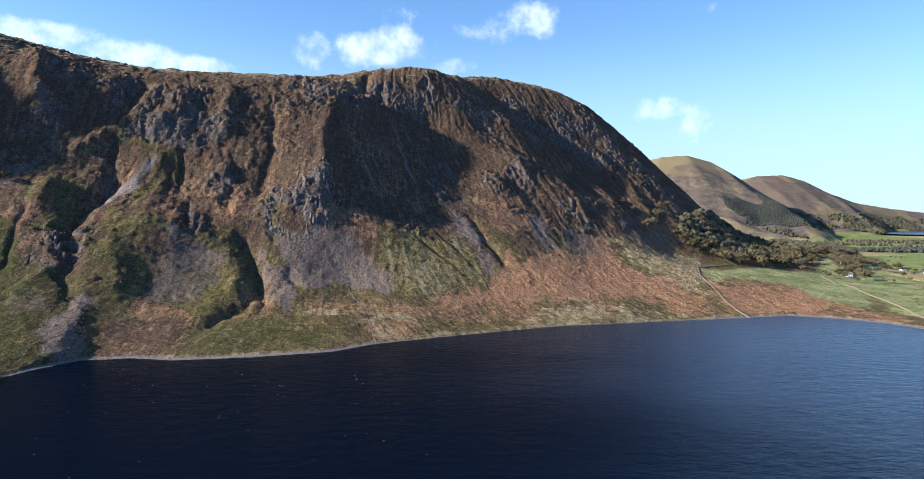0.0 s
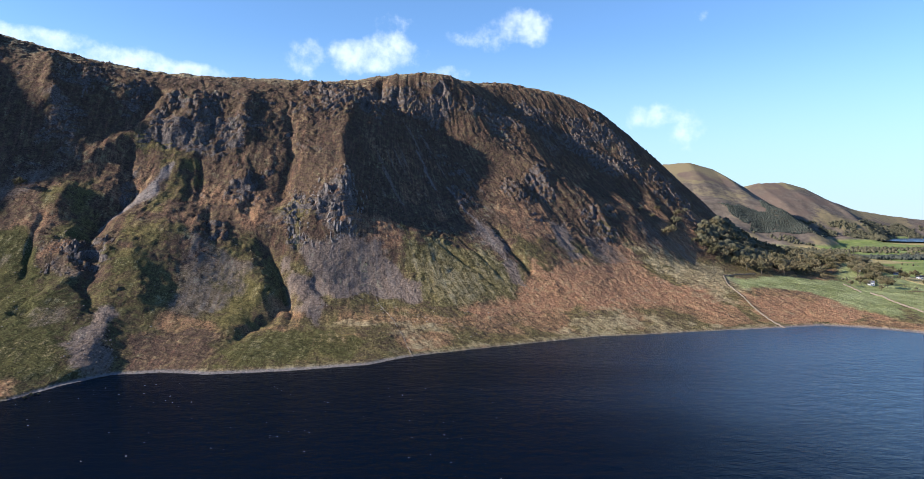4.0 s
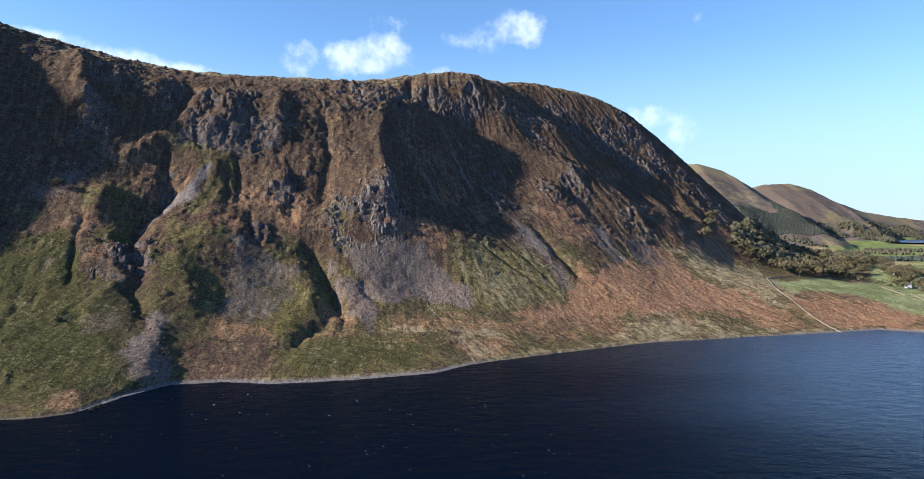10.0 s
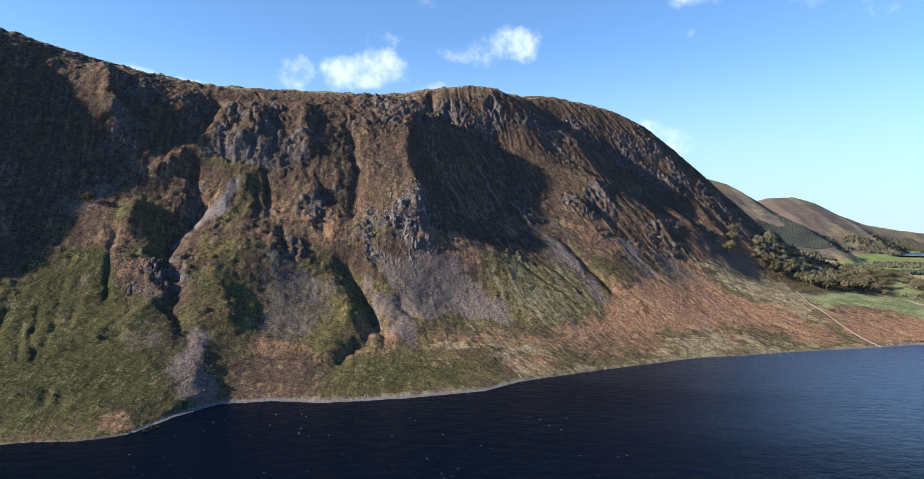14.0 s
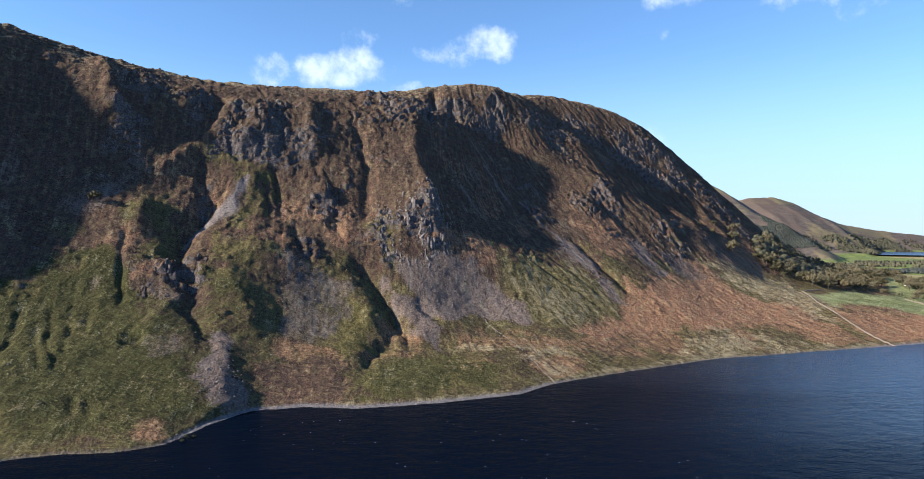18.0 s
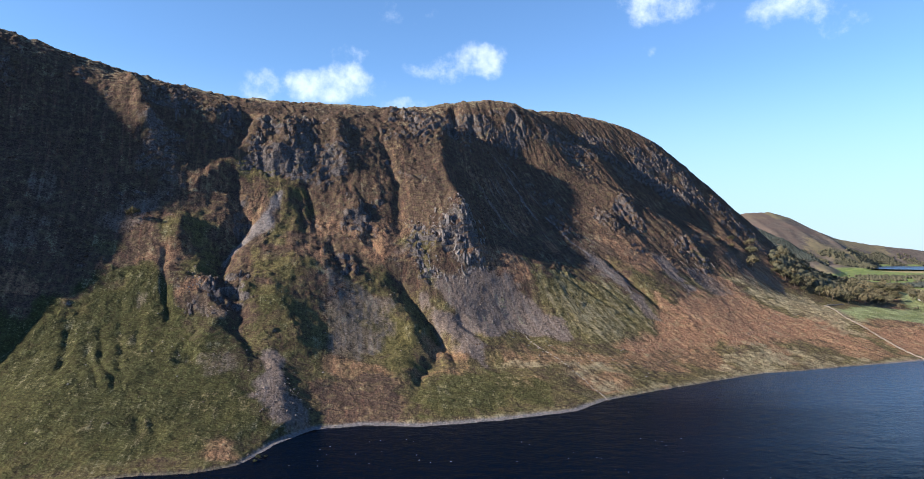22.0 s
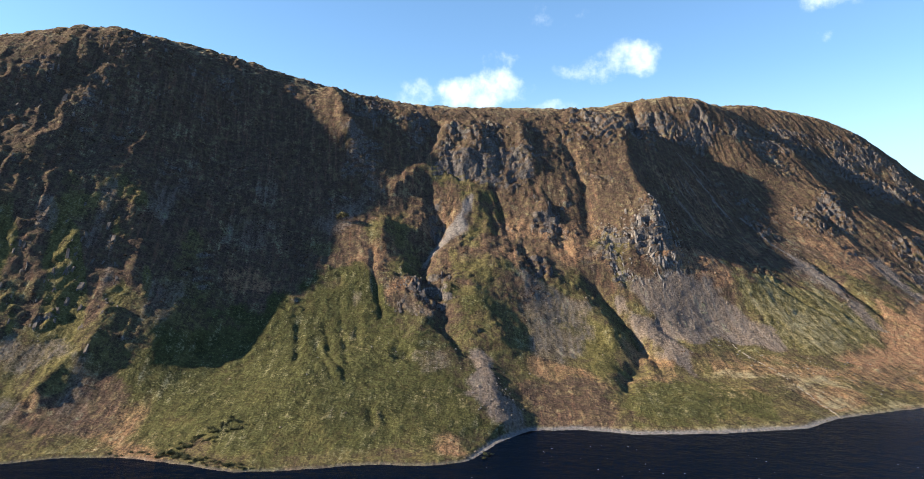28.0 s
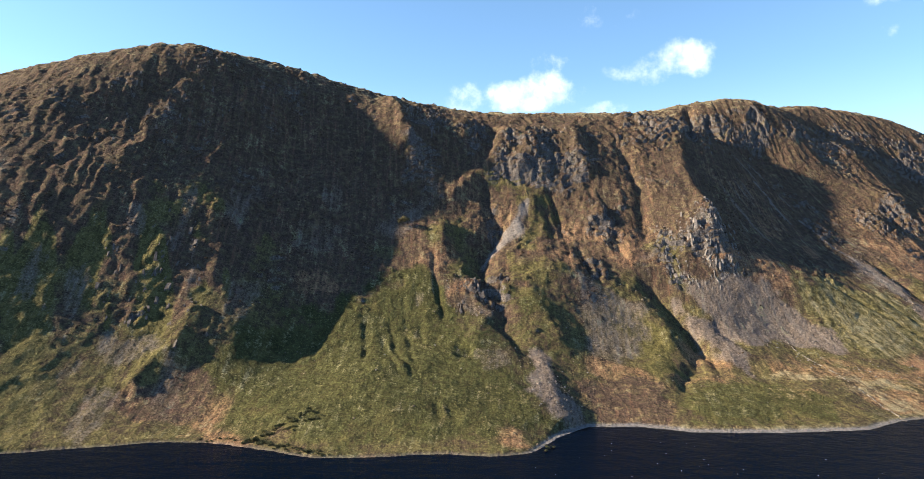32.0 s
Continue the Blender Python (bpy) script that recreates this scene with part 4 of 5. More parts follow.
# ---- trees ----
def tube(bm, pts, radii, sides=6):
    rings = []
    for k, p in enumerate(pts):
        p = Vector(p)
        d = (Vector(pts[min(k + 1, len(pts) - 1)]) - Vector(pts[max(k - 1, 0)])).normalized()
        a = d.orthogonal().normalized()
        b = d.cross(a)
        rings.append([bm.verts.new(p + (a * math.cos(6.2832 * i / sides) + b * math.sin(6.2832 * i / sides)) * radii[k]) for i in range(sides)])
    for r0, r1 in zip(rings, rings[1:]):
        for i in range(sides):
            bm.faces.new((r0[i], r0[(i + 1) % sides], r1[(i + 1) % sides], r1[i]))
    bm.faces.new(rings[-1])


ICO = [Vector(v).normalized() for v in ((0, 1, 1.618), (0, -1, 1.618), (0, 1, -1.618), (0, -1, -1.618), (1, 1.618, 0), (-1, 1.618, 0), (1, -1.618, 0), (-1, -1.618, 0), (1.618, 0, 1), (-1.618, 0, 1), (1.618, 0, -1), (-1.618, 0, -1))]
ICO_FACES = [f for f in ((a, b, c) for a in range(12) for b in range(a + 1, 12) for c in range(b + 1, 12)) if all((ICO[f[i]] - ICO[f[(i + 1) % 3]]).length < 1.1 for i in range(3))]


def clump(bm, mid, r, rng, squash=0.8):
    """An uneven lump of twigs and leaves."""
    vs = [bm.verts.new(mid + Vector((v.x, v.y, v.z * squash)) * r * rng.uniform(0.6, 1.3)) for v in ICO]
    for a, b, c in ICO_FACES:
        if (ICO[b] - ICO[a]).cross(ICO[c] - ICO[a]).dot(ICO[a]) < 0:
            b, c = c, b
        bm.faces.new((vs[a], vs[b], vs[c]))


def leaves(bm, mid, spread, count, size, rng):
    for _ in range(count):
        p = mid + Vector((rng.gauss(0, spread), rng.gauss(0, spread), rng.gauss(0, spread * 0.7)))
        a = Vector((rng.uniform(-1, 1), rng.uniform(-1, 1), rng.uniform(-1, 1))).normalized() * size
        b = a.orthogonal().normalized() * size * rng.uniform(0.4, 0.8)
        bm.faces.new([bm.verts.new(q) for q in (p - a, p - b, p + a, p + b)])


def tree(tall, wide, seed, label):
    rng = random.Random(seed)
    root = new("tree")
    tagged(root, label, "tree", "oaks and birches at the foot of the fell")
    bm = bmesh.new()
    lean = Vector((rng.uniform(-0.5, 0.5), rng.uniform(-0.5, 0.5), 0))
    fork = tall * 0.42
    tube(bm, [(0, 0, -1.0), lean * 0.3 + Vector((0, 0, fork * 0.5)), lean + Vector((0, 0, fork)), lean * 1.6 + Vector((0, 0, tall * 0.8))], [tall * 0.035, tall * 0.026, tall * 0.02, tall * 0.006])
    tips = []
    for k in range(6):
        a = k * 1.05 + rng.uniform(-0.4, 0.4)
        reach = wide * rng.uniform(0.26, 0.42)
        tip = lean + Vector((math.cos(a) * reach, math.sin(a) * reach, fork + tall * rng.uniform(0.1, 0.34)))
        tube(bm, [lean + Vector((0, 0, fork * rng.uniform(0.7, 1.0))), (lean + tip) * 0.5 + Vector((0, 0, fork * 0.4)), tip], [tall * 0.014, tall * 0.01, tall * 0.004], 5)
        tips.append(tip)
    part("trunk", bm, BARK, root, "grey-brown trunk with spreading limbs")
    bm = bmesh.new()
    tips.append(lean + Vector((0, 0, tall * 0.82)))
    for tip in tips:
        for _ in range(9):
            p = tip + Vector((rng.gauss(0, wide * 0.13), rng.gauss(0, wide * 0.13), rng.gauss(0, tall * 0.085)))
            clump(bm, p, wide * rng.uniform(0.05, 0.11), rng)
        leaves(bm, tip, wide * 0.17, 34, wide * 0.028, rng)
    part("crown", bm, LEAF, root, "thinning olive and russet autumn leaves")
    return root


TREES = [tree(15.5, 15.0, 1, "broad oak in olive-brown autumn leaf below the fell"), tree(13.5, 14.0, 2, "rounded oak turning russet at the wood's edge"),
         tree(17.0, 13.0, 3, "tall tree in dull green autumn leaf"), tree(9.0, 8.0, 4, "small thin birch with yellowing leaves")]
WOOD = [(310, 1060), (318, 1110), (395, 1205), (470, 1270), (600, 1370), (700, 1500), (860, 1640), (880, 1560), (790, 1440), (700, 1300), (619, 1209), (545, 1130), (483, 1072), (400, 1015), (355, 1008), (335, 1015)]
rng = random.Random(12)
spots = []
EDGE = [(590, 1120), (612, 1100), (660, 1150), (690, 1220), (740, 1270), (790, 1300), (800, 1400), (720, 1310), (640, 1230)]
while len(spots) < 40:
    x, y = rng.uniform(555, 800), rng.uniform(1080, 1400)
    if inside(np.array([x]), np.array([y]), EDGE)[0] and all((x - a) ** 2 + (y - b) ** 2 > 90 for a, b in spots):
        spots.append((x, y))
while len(spots) < 300:
    x, y = rng.uniform(300, 890), rng.uniform(1000, 1650)
    if inside(np.array([x]), np.array([y]), WOOD)[0] and all((x - a) ** 2 + (y - b) ** 2 > 52 for a, b in spots):
        spots.append((x, y))
# trees strung along the foot of the northern crags, round the houses and in the hedges
LONE = [(262, 1040), (280, 1075), (250, 1085), (296, 1110), (235, 1100), (310, 1150), (270, 1130), (330, 1175), (-505, 690), (566, 1000), (585, 1085), (612, 1096), (640, 1090), (600, 1040), (655, 1150), (690, 1140), (540, 1035), (520, 1075), (668, 1040), (580, 1080), (612, 1072), (606, 1100), (650, 1178), (628, 1192), (778, 1268), (806, 1262), (765, 1255), (835, 1262), (745, 1280), (690, 1090), (581, 1062), (606, 1066), (632, 1174), (651, 1176), (776, 1243), (806, 1240), (740, 1252)]
for k, (x, y) in enumerate(spots + LONE):
    kind = TREES[rng.choice((0, 0, 1, 1, 2, 3))] if k < len(spots) else TREES[rng.choice((1, 3, 3))]
    m = pose(x, y, height(x, y) - 0.4, 0, 0, rng.uniform(0, 360)) @ Matrix.Diagonal((*[rng.uniform(0.85, 1.3)] * 3, 1))
    if k < len(TREES):
        kind = TREES[k]
        kind.matrix_world = pose(x, y, height(x, y) - 0.4)
    else:
        copied = copy_thing(kind, m)
        copied.scale = m.to_scale()


# ---- gorse on the shore ----
def bush(wide, seed):
    rng = random.Random(seed)
    root = tagged(new("bush"), "dark green gorse bush on the lake shore", "bush", "gorse on the shore")
    bm = bmesh.new()
    for k in range(4):
        a = k * 1.6 + rng.uniform(0, 0.6)
        tube(bm, [(0, 0, -0.4), (math.cos(a) * wide * 0.15, math.sin(a) * wide * 0.15, wide * 0.2), (math.cos(a) * wide * 0.3, math.sin(a) * wide * 0.3, wide * 0.4)], [0.09, 0.06, 0.03], 5)
    part("stems", bm, BARK, root)
    bm = bmesh.new()
    for _ in range(16):
        clump(bm, Vector((rng.gauss(0, wide * 0.24), rng.gauss(0, wide * 0.24), wide * rng.uniform(0.12, 0.46))), wide * rng.uniform(0.1, 0.2), rng)
    leaves(bm, Vector((0, 0, wide * 0.35)), wide * 0.28, 60, wide * 0.05, rng)
    part("foliage", bm, GORSE, root)
    return root


BUSH = [bush(4.0, 5), bush(3.2, 6), bush(5.0, 7)]
places = []
for (x0, y0), (x1, y1), count, spread in (((-500, 395), (-442, 385), 34, 1.6), ((-494, 400), (-476, 418), 22, 4.5), ((-486, 420), (-464, 424), 18, 3.4), ((-530, 391), (-500, 396), 8, 1.4), ((356, 757), (368, 757), 4, 1.5), ((-322, 428), (-318, 440), 3, 1.0)):
    for k in range(count):
        f = (k + rng.random()) / count
        places.append((x0 + (x1 - x0) * f + rng.gauss(0, spread), y0 + (y1 - y0) * f + rng.gauss(0, spread)))
for k, (x, y) in enumerate(places):
    m = pose(x, y, max(height(x, y), 0.2), 0, 0, rng.uniform(0, 360))
    if k < 3:
        BUSH[k].matrix_world = m
    else:
        copied = copy_thing(BUSH[k % 3], m)
        copied.scale = [rng.uniform(0.4, 0.85)] * 3


# ---- dry stone walls ----
def stone_wall(line, tall, label, step=1.1, ruin=0.0):
    root = tagged(new("dry_stone_wall"), label, "wall")
    rng = random.Random(len(line) * 31 + int(line[0][0]))
    body, coping = bmesh.new(), bmesh.new()
    for (ax, ay), (bx, by) in zip(line, line[1:]):
        far = math.hypot(bx - ax, by - ay)
        ex, ey = (bx - ax) / far, (by - ay) / far
        count = max(2, int(far / step))
        for k in range(count):
            if rng.random() < ruin:
                continue
            f = (k + 0.5) / count
            x, y = ax + (bx - ax) * f + rng.gauss(0, 0.12), ay + (by - ay) * f + rng.gauss(0, 0.12)
            z = height(x, y)
            for bm, z0, z1, half in ((body, -0.8, tall * rng.uniform(0.78, 0.86), 0.38), (coping, tall * 0.84, tall * rng.uniform(0.98, 1.2), rng.uniform(0.24, 0.4))):
                vs = box(bm, -far / count * 0.5, far / count * 0.48, -half, half, z0, z1)
                for v in vs:
                    p = v.co + Vector((rng.gauss(0, 0.04), rng.gauss(0, 0.04), rng.gauss(0, 0.05)))
                    v.co = Vector((x + p.x * ex - p.y * ey, y + p.x * ey + p.y * ex, z + p.z))
    part("wall_body", body, WALLSTONE, root)
    part("coping", coping, WALLSTONE, root, "upright cope stones along the top")
    return root


stone_wall(WALLS[0], 0.6, "tumbled low dry stone wall climbing from the lake to the scree", 1.1, 0.35)
stone_wall(WALLS[1], 1.3, "pale dry stone wall bounding the green pasture")
stone_wall([(537, 1048), (501, 939)], 1.4, "low dry stone wall by the farm")
stone_wall([(515, 942), (504, 884), (496, 838), (489, 764), (482, 715)], 1.5, "dry stone wall across the lakeside field")


# ---- white farmhouses ----
def house(x, y, turn, long, deep, tall, label):
    root = tagged(new("house"), label, "house", "white farmhouses in the valley")
    bm = bmesh.new()
    rise = deep * 0.42
    box(bm, -long / 2, long / 2, -deep / 2, deep / 2, -1.5, tall)
    for sx in (-1, 1):
        g = [bm.verts.new((sx * long / 2, -deep / 2, tall)), bm.verts.new((sx * long / 2, deep / 2, tall)), bm.verts.new((sx * long / 2, 0, tall + rise))]
        bm.faces.new(g if sx > 0 else g[::-1])
    wall = part("wall", bm, WHITEWASH, root, "whitewashed stone walls")
    bm = bmesh.new()
    for sy in (-1, 1):
        lo, hi = (sy * (deep / 2 + 0.35), tall - 0.15), (0, tall + rise + 0.08)
        rows = [[bm.verts.new((sx * (long / 2 + 0.3), q[0], q[1] + up)) for sx in (-1, 1)] for q in (lo, hi) for up in (0, 0.2)]
        a0, a1, b0, b1 = rows
        for quad in ((a0[0], a0[1], b0[1], b0[0]), (a1[0], b1[0], b1[1], a1[1]), (a0[0], a1[0], a1[1], a0[1]), (a0[0], b0[0], b1[0], a1[0]), (a0[1], a1[1], b1[1], b0[1])):
            bm.faces.new(quad)
    roof = part("roof", bm, SLATE, root, "grey slate roof")
    for sx in (-1, 1):
        bm = bmesh.new()
        box(bm, sx * long * 0.44 - 0.45, sx * long * 0.44 + 0.45, -0.4, 0.4, tall + rise * 0.6, tall + rise + 1.1)
        part("chimney", bm, GREYSTONE, roof)
    floors = (1.1, 3.7) if tall > 4.5 else (1.1,)
    for z in floors:
        for k in range(int(long // 3)):
            wx = -long / 2 + (k + 0.5) * long / int(long // 3)
            if z < 2 and k == int(long // 3) // 2:
                bm = bmesh.new()
                box(bm, wx - 0.5, wx + 0.5, -deep / 2 - 0.06, -deep / 2 + 0.05, 0, 2.05)
                part("door", bm, TIMBER, root)
                continue
            bm = bmesh.new()
            for x0, x1, z0, z1 in ((-0.55, 0.55, 0, 0.08), (-0.55, 0.55, 1.22, 1.3), (-0.55, -0.47, 0.08, 1.22), (0.47, 0.55, 0.08, 1.22), (-0.03, 0.03, 0.08, 1.22)):
                box(bm, wx + x0, wx + x1, -deep / 2 - 0.07, -deep / 2 + 0.03, z + z0, z + z1)
            window = part("window", bm, TIMBER, root)
            bm = bmesh.new()
            box(bm, wx - 0.47, wx + 0.47, -deep / 2 - 0.03, -deep / 2 + 0.02, z + 0.08, z + 1.22)
            part("pane", bm, PANE, window)
    root.matrix_world = pose(x, y, height(x, y) + 0.2, 0, 0, turn)
    return root


house(593, 1071, -28, 9, 6, 4.2, "long whitewashed farmhouse with a slate roof among trees")
house(603, 1086, 55, 7, 5, 2.6, "low whitewashed barn beside the farmhouse")
house(640, 1185, -20, 10, 6, 4.4, "white cottage with a slate roof at the wood's edge")
house(790, 1252, -35, 11, 6, 4.6, "white house beyond the pastures")
house(822, 1240, -30, 9, 5.5, 2.8, "low white outbuilding beyond the pastures")
house(752, 1262, -30, 8, 5.5, 4.6, "small white cottage in the valley")


# ---- boulders and scree ----
def boulder_mesh(bm, mid, r, rng):
    vs = [bm.verts.new(mid + Vector((v.x * r[0], v.y * r[1], v.z * r[2])) * rng.uniform(0.72, 1.15)) for v in ICO]
    for a, b, c in ICO_FACES:
        if (ICO[b] - ICO[a]).cross(ICO[c] - ICO[a]).dot(ICO[a]) < 0:
            b, c = c, b
        bm.faces.new((vs[a], vs[b], vs[c]))


BOULDERS = []
for k in range(4):
    bm = bmesh.new()
    boulder_mesh(bm, Vector((0, 0, 0.25)), (1.0, 0.8, 0.7), random.Random(60 + k))
    me = bpy.data.meshes.new("boulder")
    bm.to_mesh(me)
    bm.free()
    me.materials.append(PALESTONE)
    BOULDERS.append(me)
rng = random.Random(77)
count = 0
while count < 90:
    x, y = (rng.gauss(-85, 38), rng.gauss(668, 24)) if count < 55 else (rng.uniform(-460, -300), rng.uniform(480, 640))
    z = height(x, y)
    if z > 3:
        ob = tagged(new("boulder", BOULDERS[count % 4]), "pale lichened boulder lying on the rough grass", "boulder", "boulders below the scree")
        size = rng.uniform(0.4, 1.1)
        ob.matrix_world = pose(x, y, z, rng.uniform(-15, 15), rng.uniform(-15, 15), rng.uniform(0, 360)) @ Matrix.Diagonal((size, size, size, 1))
        count += 1

shape12 = np.array([v[:] for v in ICO])
tris = np.array([(a, b, c) if (ICO[b] - ICO[a]).cross(ICO[c] - ICO[a]).dot(ICO[a]) > 0 else (a, c, b) for a, b, c in ICO_FACES])


def scatter(name, mat, xyz, size, label, category, squash=0.75, seed=5):
    """Very many small lumps as one mesh."""
    g = np.random.RandomState(seed)
    n = len(xyz)
    co = xyz[:, None, :] + shape12[None] * (size[:, None, None] * g.uniform(0.65, 1.3, (n, 12, 1))) * np.array([1, 1, squash])
    faces = (tris[None] + 12 * np.arange(n)[:, None, None]).reshape(-1, 3)
    me = bpy.data.meshes.new(name)
    me.vertices.add(n * 12)
    me.vertices.foreach_set("co", co.astype(np.float32).ravel())
    me.loops.add(faces.size)
    me.loops.foreach_set("vertex_index", faces.astype(np.int32).ravel())
    me.polygons.add(len(faces))
    me.polygons.foreach_set("loop_start", np.arange(0, faces.size, 3, dtype=np.int32))
    me.update(calc_edges=True)
    me.materials.append(mat)
    return tagged(new(name, me), label, category, kind="stuff")


def heights(x, y):
    return GROUND_Z[((y - GROUND_Y[0]) / STEP).astype(int), ((x - GROUND_X[0]) / STEP).astype(int)]


g = np.random.RandomState(9)
px, py = [], []
for k, pts in enumerate(SCREES):
    lo, hi = np.min(pts, 0), np.max(pts, 0)
    n = 20 if k == 3 else int(np.prod(hi - lo) * 0.15 * THIN.get(k, 1.0) ** 2)
    x, y = g.uniform(lo[0] - 3, hi[0] + 3, n), g.uniform(lo[1] - 3, hi[1] + 3, n)
    keep = inside(x + g.normal(0, 4, n), y + g.normal(0, 4, n), pts) & (fbm(x / 14, y / 14, 3, 6) > -0.12)
    px.append(x[keep]), py.append(y[keep])
x, y = np.concatenate(px), np.concatenate(py)
z = heights(x, y)
scatter("scree", GREYSTONE, np.stack([x, y, z], -1)[z > 2], g.lognormal(-0.85, 0.4, (z > 2).sum()), "grey-pink loose scree stones on the slope", "scree")

# ---- rock outcrops standing out of the crags ----
def slabs(name, mat, x, y, size, words, seed):
    """Angular ribs of rock pointing down the slope, as one mesh."""
    g = np.random.RandomState(seed)
    n = len(x)
    k = np.interp(x, [-700, -500, -350, -200, -60, 120, 400], [0.5, 0.3, 0.2, 0.1, 0.5, 0.55, 0.55]) + g.normal(0, 0.25, n)
    down = np.stack([k, -np.ones(n)], -1) / np.hypot(k, 1)[:, None]
    across = np.stack([-down[:, 1], down[:, 0]], -1)
    long, wide, tall = size * g.uniform(0.7, 1.7, n), size * g.uniform(0.4, 0.9, n), size * g.uniform(0.15, 0.5, n)
    z0, z1 = heights(x, y), heights(x + down[:, 0] * 4, y + down[:, 1] * 4)
    fall = np.clip((z0 - z1) / 4, 0.2, 1.6)
    co = np.zeros((n, 8, 3))
    for c, (a, b, up) in enumerate(((-1, -1, 0), (1, -1, 0), (1, 1, 0), (-1, 1, 0), (-0.8, -0.6, 1), (0.75, -0.55, 1), (0.75, 0.5, 1), (-0.8, 0.5, 1))):
        a, b = a * g.uniform(0.6, 1.25, n), b * g.uniform(0.6, 1.25, n)
        flat = down * (a * long)[:, None] + across * (b * wide)[:, None]
        co[:, c, :2] = np.stack([x, y], -1) + flat + down * (up * 0.35 * long)[:, None]
        co[:, c, 2] = z0 - a * long * fall * 0.95 + np.where(up, tall * g.uniform(0.45, 1.15, n) - 0.3 * long * fall, -1.6 * size)
    sides = np.array(((4, 5, 6, 7), (0, 1, 5, 4), (1, 2, 6, 5), (2, 3, 7, 6), (3, 0, 4, 7)))
    faces = (sides[None] + 8 * np.arange(n)[:, None, None]).reshape(-1, 4)
    me = bpy.data.meshes.new(name)
    me.from_pydata(co.reshape(-1, 3).tolist(), [], faces.tolist())
    me.update()
    me.materials.append(mat)
    return tagged(new(name, me), words, "rocks", kind="stuff")


DARKROCK = plain("crag_rock", (0.05, 0.039, 0.03), (0.16, 0.125, 0.096), 0.5, 0.95, 0.6)
OUTCROP = plain("outcrop_rock", (0.09, 0.073, 0.058), (0.23, 0.19, 0.152), 0.5, 0.95, 0.6)
for k, count, big, mat, words in ((4, 420, 1.7, OUTCROP, "pale grey rock ribs on the nose of the spur"), (0, 170, 2.0, DARKROCK, "dark rock ribs along the crest crags"), (1, 170, 2.0, DARKROCK, "dark rock ribs over the northern crags"),
                                 (6, 120, 1.8, DARKROCK, "brown rock ribs on the western crags"), (5, 110, 1.8, DARKROCK, "grey rock ribs at the head of the spur"), (2, 150, 1.5, DARKROCK, "small rock ribs beside the shaded basin"), (3, 120, 1.4, DARKROCK, "small rock ribs above the bracken slope"),
                                 (7, 70, 1.8, DARKROCK, "brown rock ribs between the gullies"), (8, 90, 1.8, DARKROCK, "dark rock ribs beside the western gully"), (9, 120, 2.2, DARKROCK, "dark rock ribs on the southern knoll"), (11, 120, 1.9, DARKROCK, "dark rock ribs high on the southern fell"), (12, 110, 1.8, DARKROCK, "dark rock ribs low on the southern fell")):
    lo, hi = np.min(CRAGS[k], 0), np.max(CRAGS[k], 0)
    x, y = g.uniform(lo[0], hi[0], count * 6), g.uniform(lo[1], hi[1], count * 6)
    keep = inside(x + g.normal(0, 9, len(x)), y + g.normal(0, 9, len(x)), CRAGS[k]) & (fbm(x / 20, y / 20, 3, 63) > 0.03)
    x, y = x[keep][:count], y[keep][:count]
    slabs("outcrop_rocks", mat, x, y, big * g.lognormal(-0.2, 0.4, len(x)), words, 45 + k)

# ---- far woods on the hills and hedges in the valley ----
def woodland(n, x0, x1, y0, y1, keep, size, name, mat, label, seed):
    g = np.random.RandomState(seed)
    x, y = g.uniform(x0, x1, n), g.uniform(y0, y1, n)
    z, gap = ground(x[None], y[None])
    z, gap = z[0], gap[0]
    k = keep(x, y, z) & (gap > 15)
    x, y, z = x[k], y[k], z[k]
    s = g.uniform(0.6, 1.2, len(x)) * size
    return scatter(name, mat, np.stack([x, y, z + s * 0.6], -1), s, label, "woodland", 1.1, seed)


woodland(26000, 780, 1420, 2380, 3000, lambda x, y, z: (z > 45 + 25 * fbm(x / 90, y / 90, 2, 8)) & (z < 150 + 60 * fbm(x / 160, y / 160, 3, 7)) & (x + 0.3 * (y - 2700) > 850 + 60 * fbm(y / 80, x / 80, 2, 27)), 3.1, "far_conifers", FIR, "dark conifer plantation on the far hillside", 31)
woodland(16000, 330, 1000, 1080, 2200, lambda x, y, z: inside(x, y, WOODS[0]) & (y - 1.0 * x > 570 + 40 * fbm(x / 50, y / 50, 2, 29)), 7.0, "valley_oakwood", COPSE, "brown oak wood running back along the foot of the fell", 36)
woodland(14000, 900, 2600, 1900, 3500, lambda x, y, z: (z < 75) & ((y > 3130) | (y < 2350)) & (fbm(x / 170, y / 170, 3, 18) > 0.1), 5.0, "far_woods", COPSE, "scattered woods and copses in the far valley", 32)
woodland(22000, 1180, 2200, 2900, 3480, lambda x, y, z: (z > 14) & (z < 85 + 50 * fbm(x / 140, y / 140, 3, 37)) & (fbm(x / 80, y / 80, 3, 38) > -0.12), 5.0, "hillside_wood", COPSE, "brown autumn wood along the far hill's foot", 35)
woodland(2600, 900, 1500, 1700, 1900, lambda x, y, z: np.hypot((x - 1180) / 270, (y - 1800 - 0.1 * (x - 1100)) / 50) + 0.3 * fbm(x / 30, y / 30, 2, 28) < 1, 5.5, "valley_wood", FIR, "dark belt of trees beyond the pastures", 34)
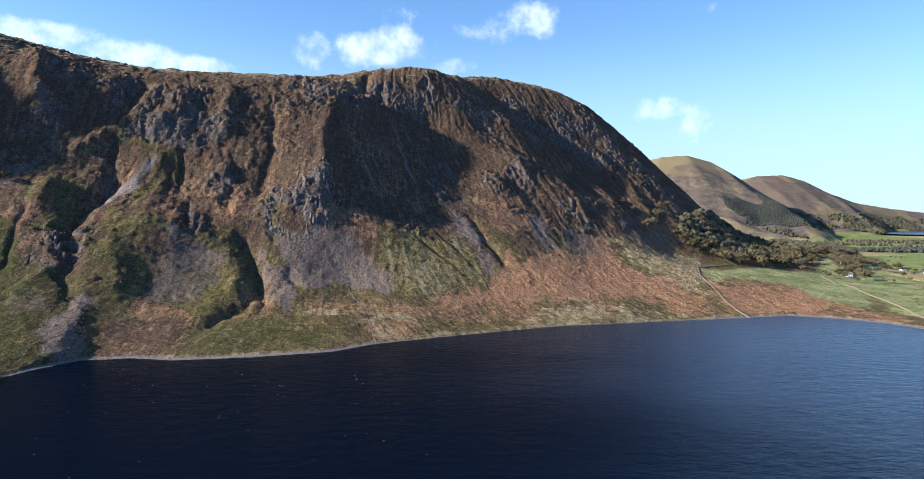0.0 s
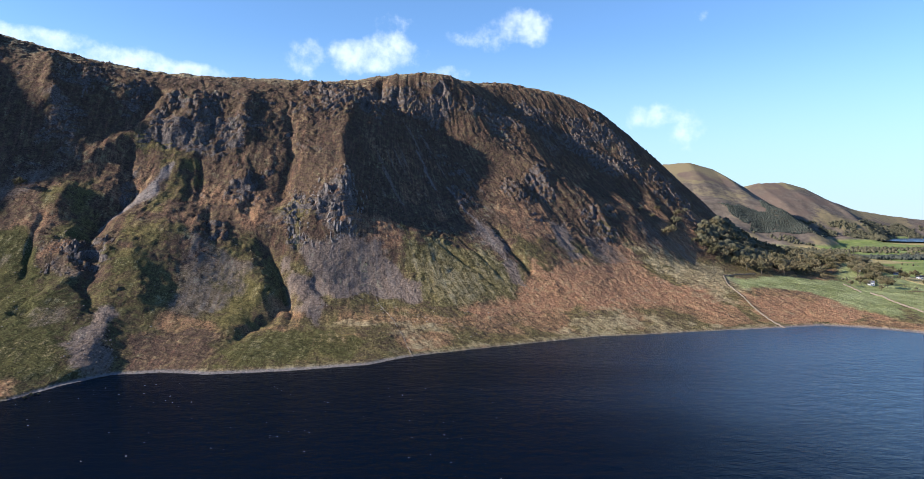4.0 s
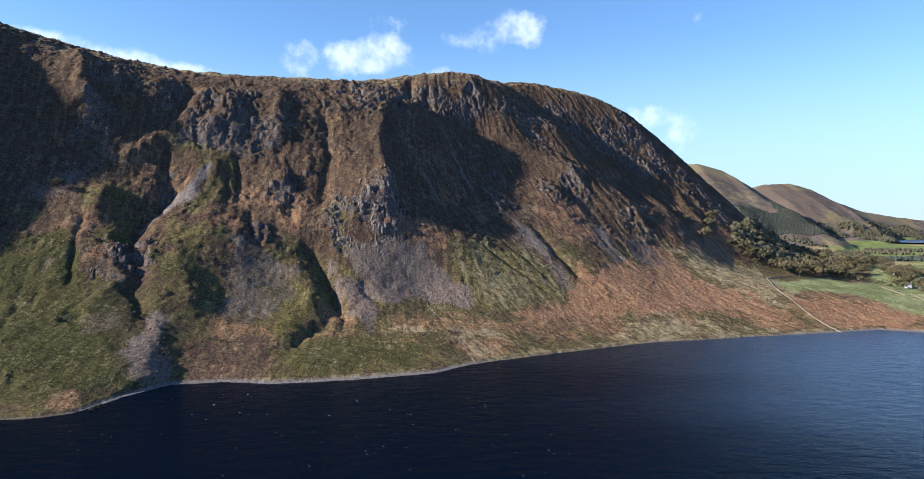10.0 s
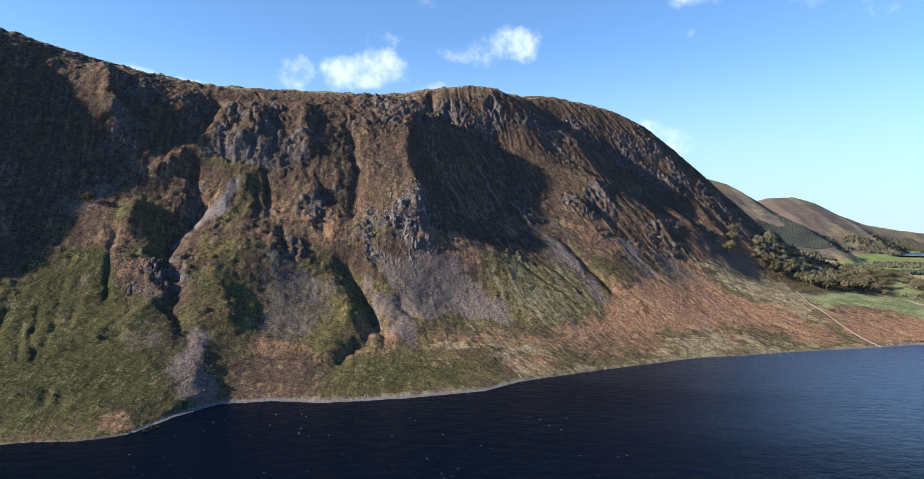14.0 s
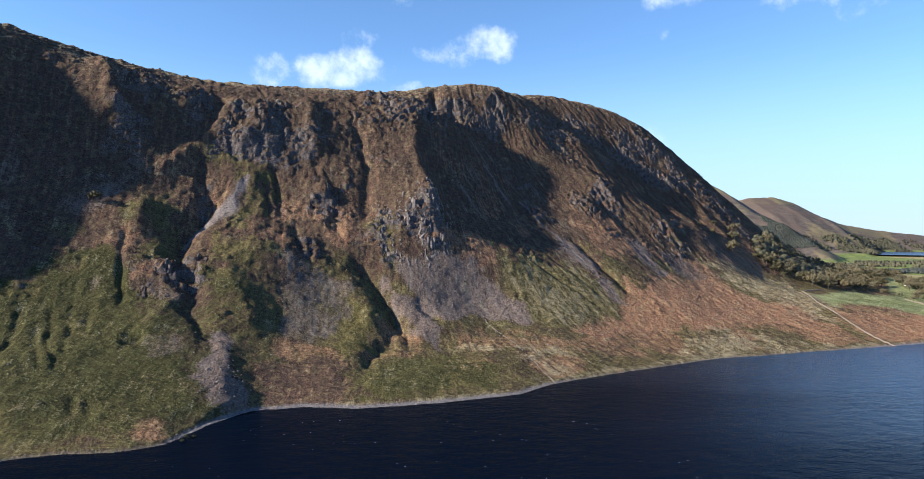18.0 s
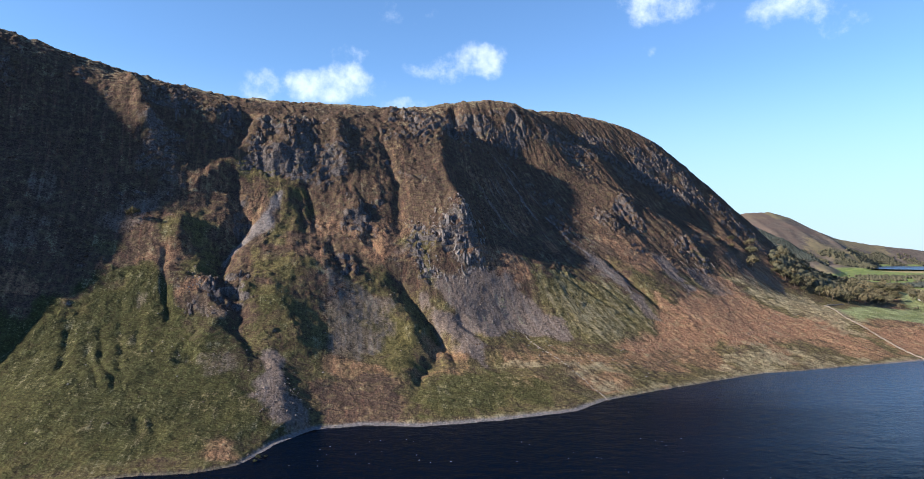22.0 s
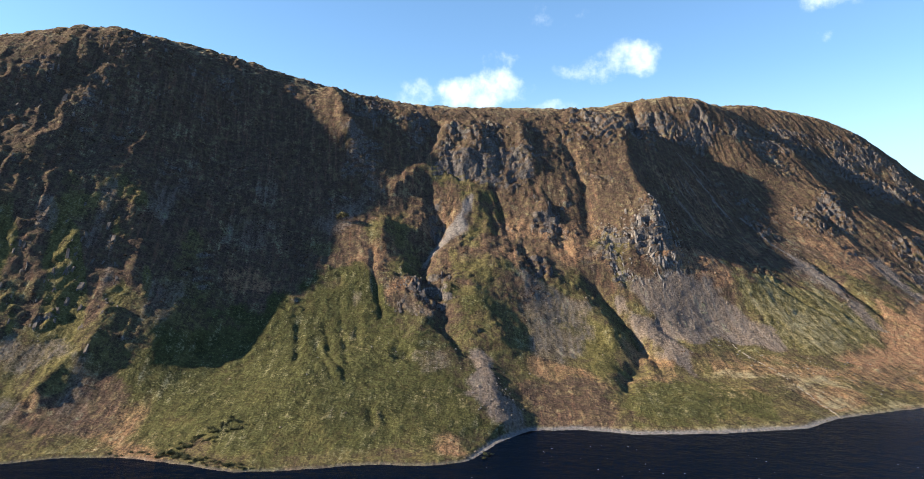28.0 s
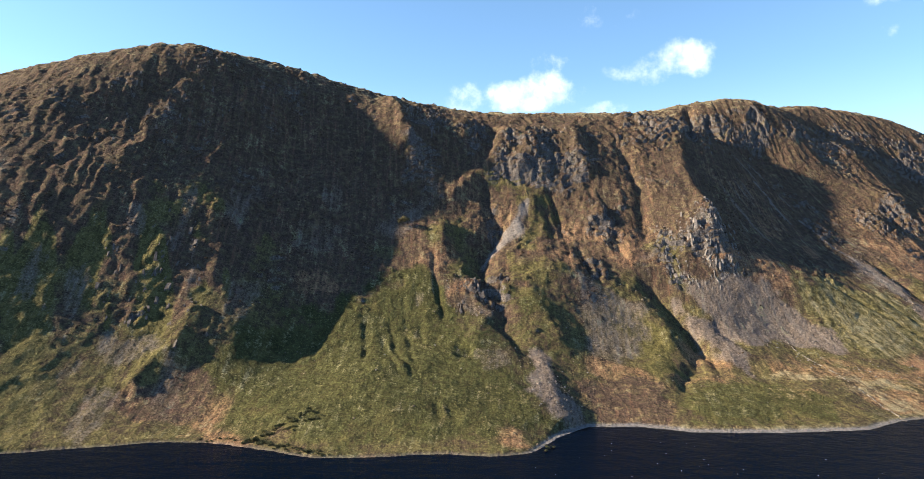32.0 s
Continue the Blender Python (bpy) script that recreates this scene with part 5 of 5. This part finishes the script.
woodland(26000, 560, 2200, 950, 2450, lambda x, y, z: (z < 40) & ((np.abs(((x * 0.94 + y * 0.34) / 120 + 0.5) % 1 - 0.5) < 0.03 * fbm(y / 60, x / 60, 2, 25) + 0.012) | (np.abs(((y * 0.94 - x * 0.34) / 170 + 0.5) % 1 - 0.5) < 0.03 * fbm(x / 70, y / 70, 2, 26) + 0.008)) & (fbm(x / 90, y / 90, 2, 19) > -0.05), 2.4, "hedges", COPSE, "hedges and hedgerow trees between the pastures", 33)

# ---- heather tussocks, loose stones, and white flecks for glints on the lake ----
def island_tone(name, lo, hi):
    m, n = material(name)
    r = n.add("ShaderNodeNewGeometry").outputs["Random Per Island"]
    p = n.add("ShaderNodeTexCoord").outputs["Object"]
    c = n.mix(r, rgb(*lo), rgb(*hi))
    finish(n, c, 0.95, n.noise(p, 2.5, 4, 0.6), 0.5, 0.3, 0.1)
    return m


HEATHER = island_tone("heather_tussock", (0.025, 0.017, 0.012), (0.1, 0.063, 0.04))
LOOSE = island_tone("loose_stone", (0.06, 0.05, 0.042), (0.18, 0.15, 0.122))
g = np.random.RandomState(41)
x, y = g.uniform(-900, 420, 90000), g.uniform(400, 1300, 90000)
z = heights(x, y)
turf = np.maximum(grass, np.maximum(bracken, straw))[((y - GROUND_Y[0]) / STEP).astype(int), ((x - GROUND_X[0]) / STEP).astype(int)]
kept = (z > 25) & (turf < 0.45) & (fbm(x / 30, y / 30, 3, 96) + 0.1 * smooth(40, 160, z) > 0.17)
x, y, z = x[kept][:9000], y[kept][:9000], z[kept][:9000]
scatter("heather", HEATHER, np.stack([x, y, z + 0.1], -1), g.uniform(0.45, 1.25, len(x)), "brown heather and bilberry tussocks over the fell", "heather", 0.6, 42)
x, y = g.uniform(-900, 420, 60000), g.uniform(420, 1250, 60000)
z = heights(x, y)
kept = (z > 8) & (fbm(x / 26, y / 26, 3, 97) > 0.16)
x, y, z = x[kept][:2600], y[kept][:2600], z[kept][:2600]
scatter("loose_stones", LOOSE, np.stack([x, y, z], -1), g.lognormal(-0.75, 0.4, len(x)), "small pale stones strewn over the slopes", "stones", 0.7, 43)
x, y = g.uniform(-640, 470, 60000), g.uniform(330, 770, 60000)
_, shore_gap = ground(x[None], y[None])
kept = (shore_gap[0] > 0.2) & (shore_gap[0] < shore_width(x) + 1.0)
x, y = x[kept], y[kept]
scatter("shore_stones", LOOSE, np.stack([x, y, heights(x, y)], -1), g.lognormal(-1.1, 0.4, len(x)), "grey stones along the water's edge", "stones", 0.6, 44)
# flat white flecks laid on the water as painted glints
bm = bmesh.new()
for k in range(220):
    x, y = g.uniform(-330, -20), g.uniform(150, 470)
    if not inside(np.array([x]), np.array([y + 25]), SHORE)[0]:
        continue
    r, a = g.uniform(0.15, 0.42), g.uniform(0, 6.28)
    bm.faces.new([bm.verts.new((x + r * g.uniform(0.6, 1.3) * math.cos(a + t), y + 0.7 * r * math.sin(a + t), 0.05)) for t in (0, 1.2, 2.5, 3.8, 5.0)])
me = bpy.data.meshes.new("foam")
bm.to_mesh(me)
bm.free()
me.materials.append(plain("foam", (0.55, 0.57, 0.58), (0.8, 0.82, 0.82), 3.0, 0.7))
tagged(new("foam", me), "small white flecks standing in for glints on the lake", "foam", kind="stuff")
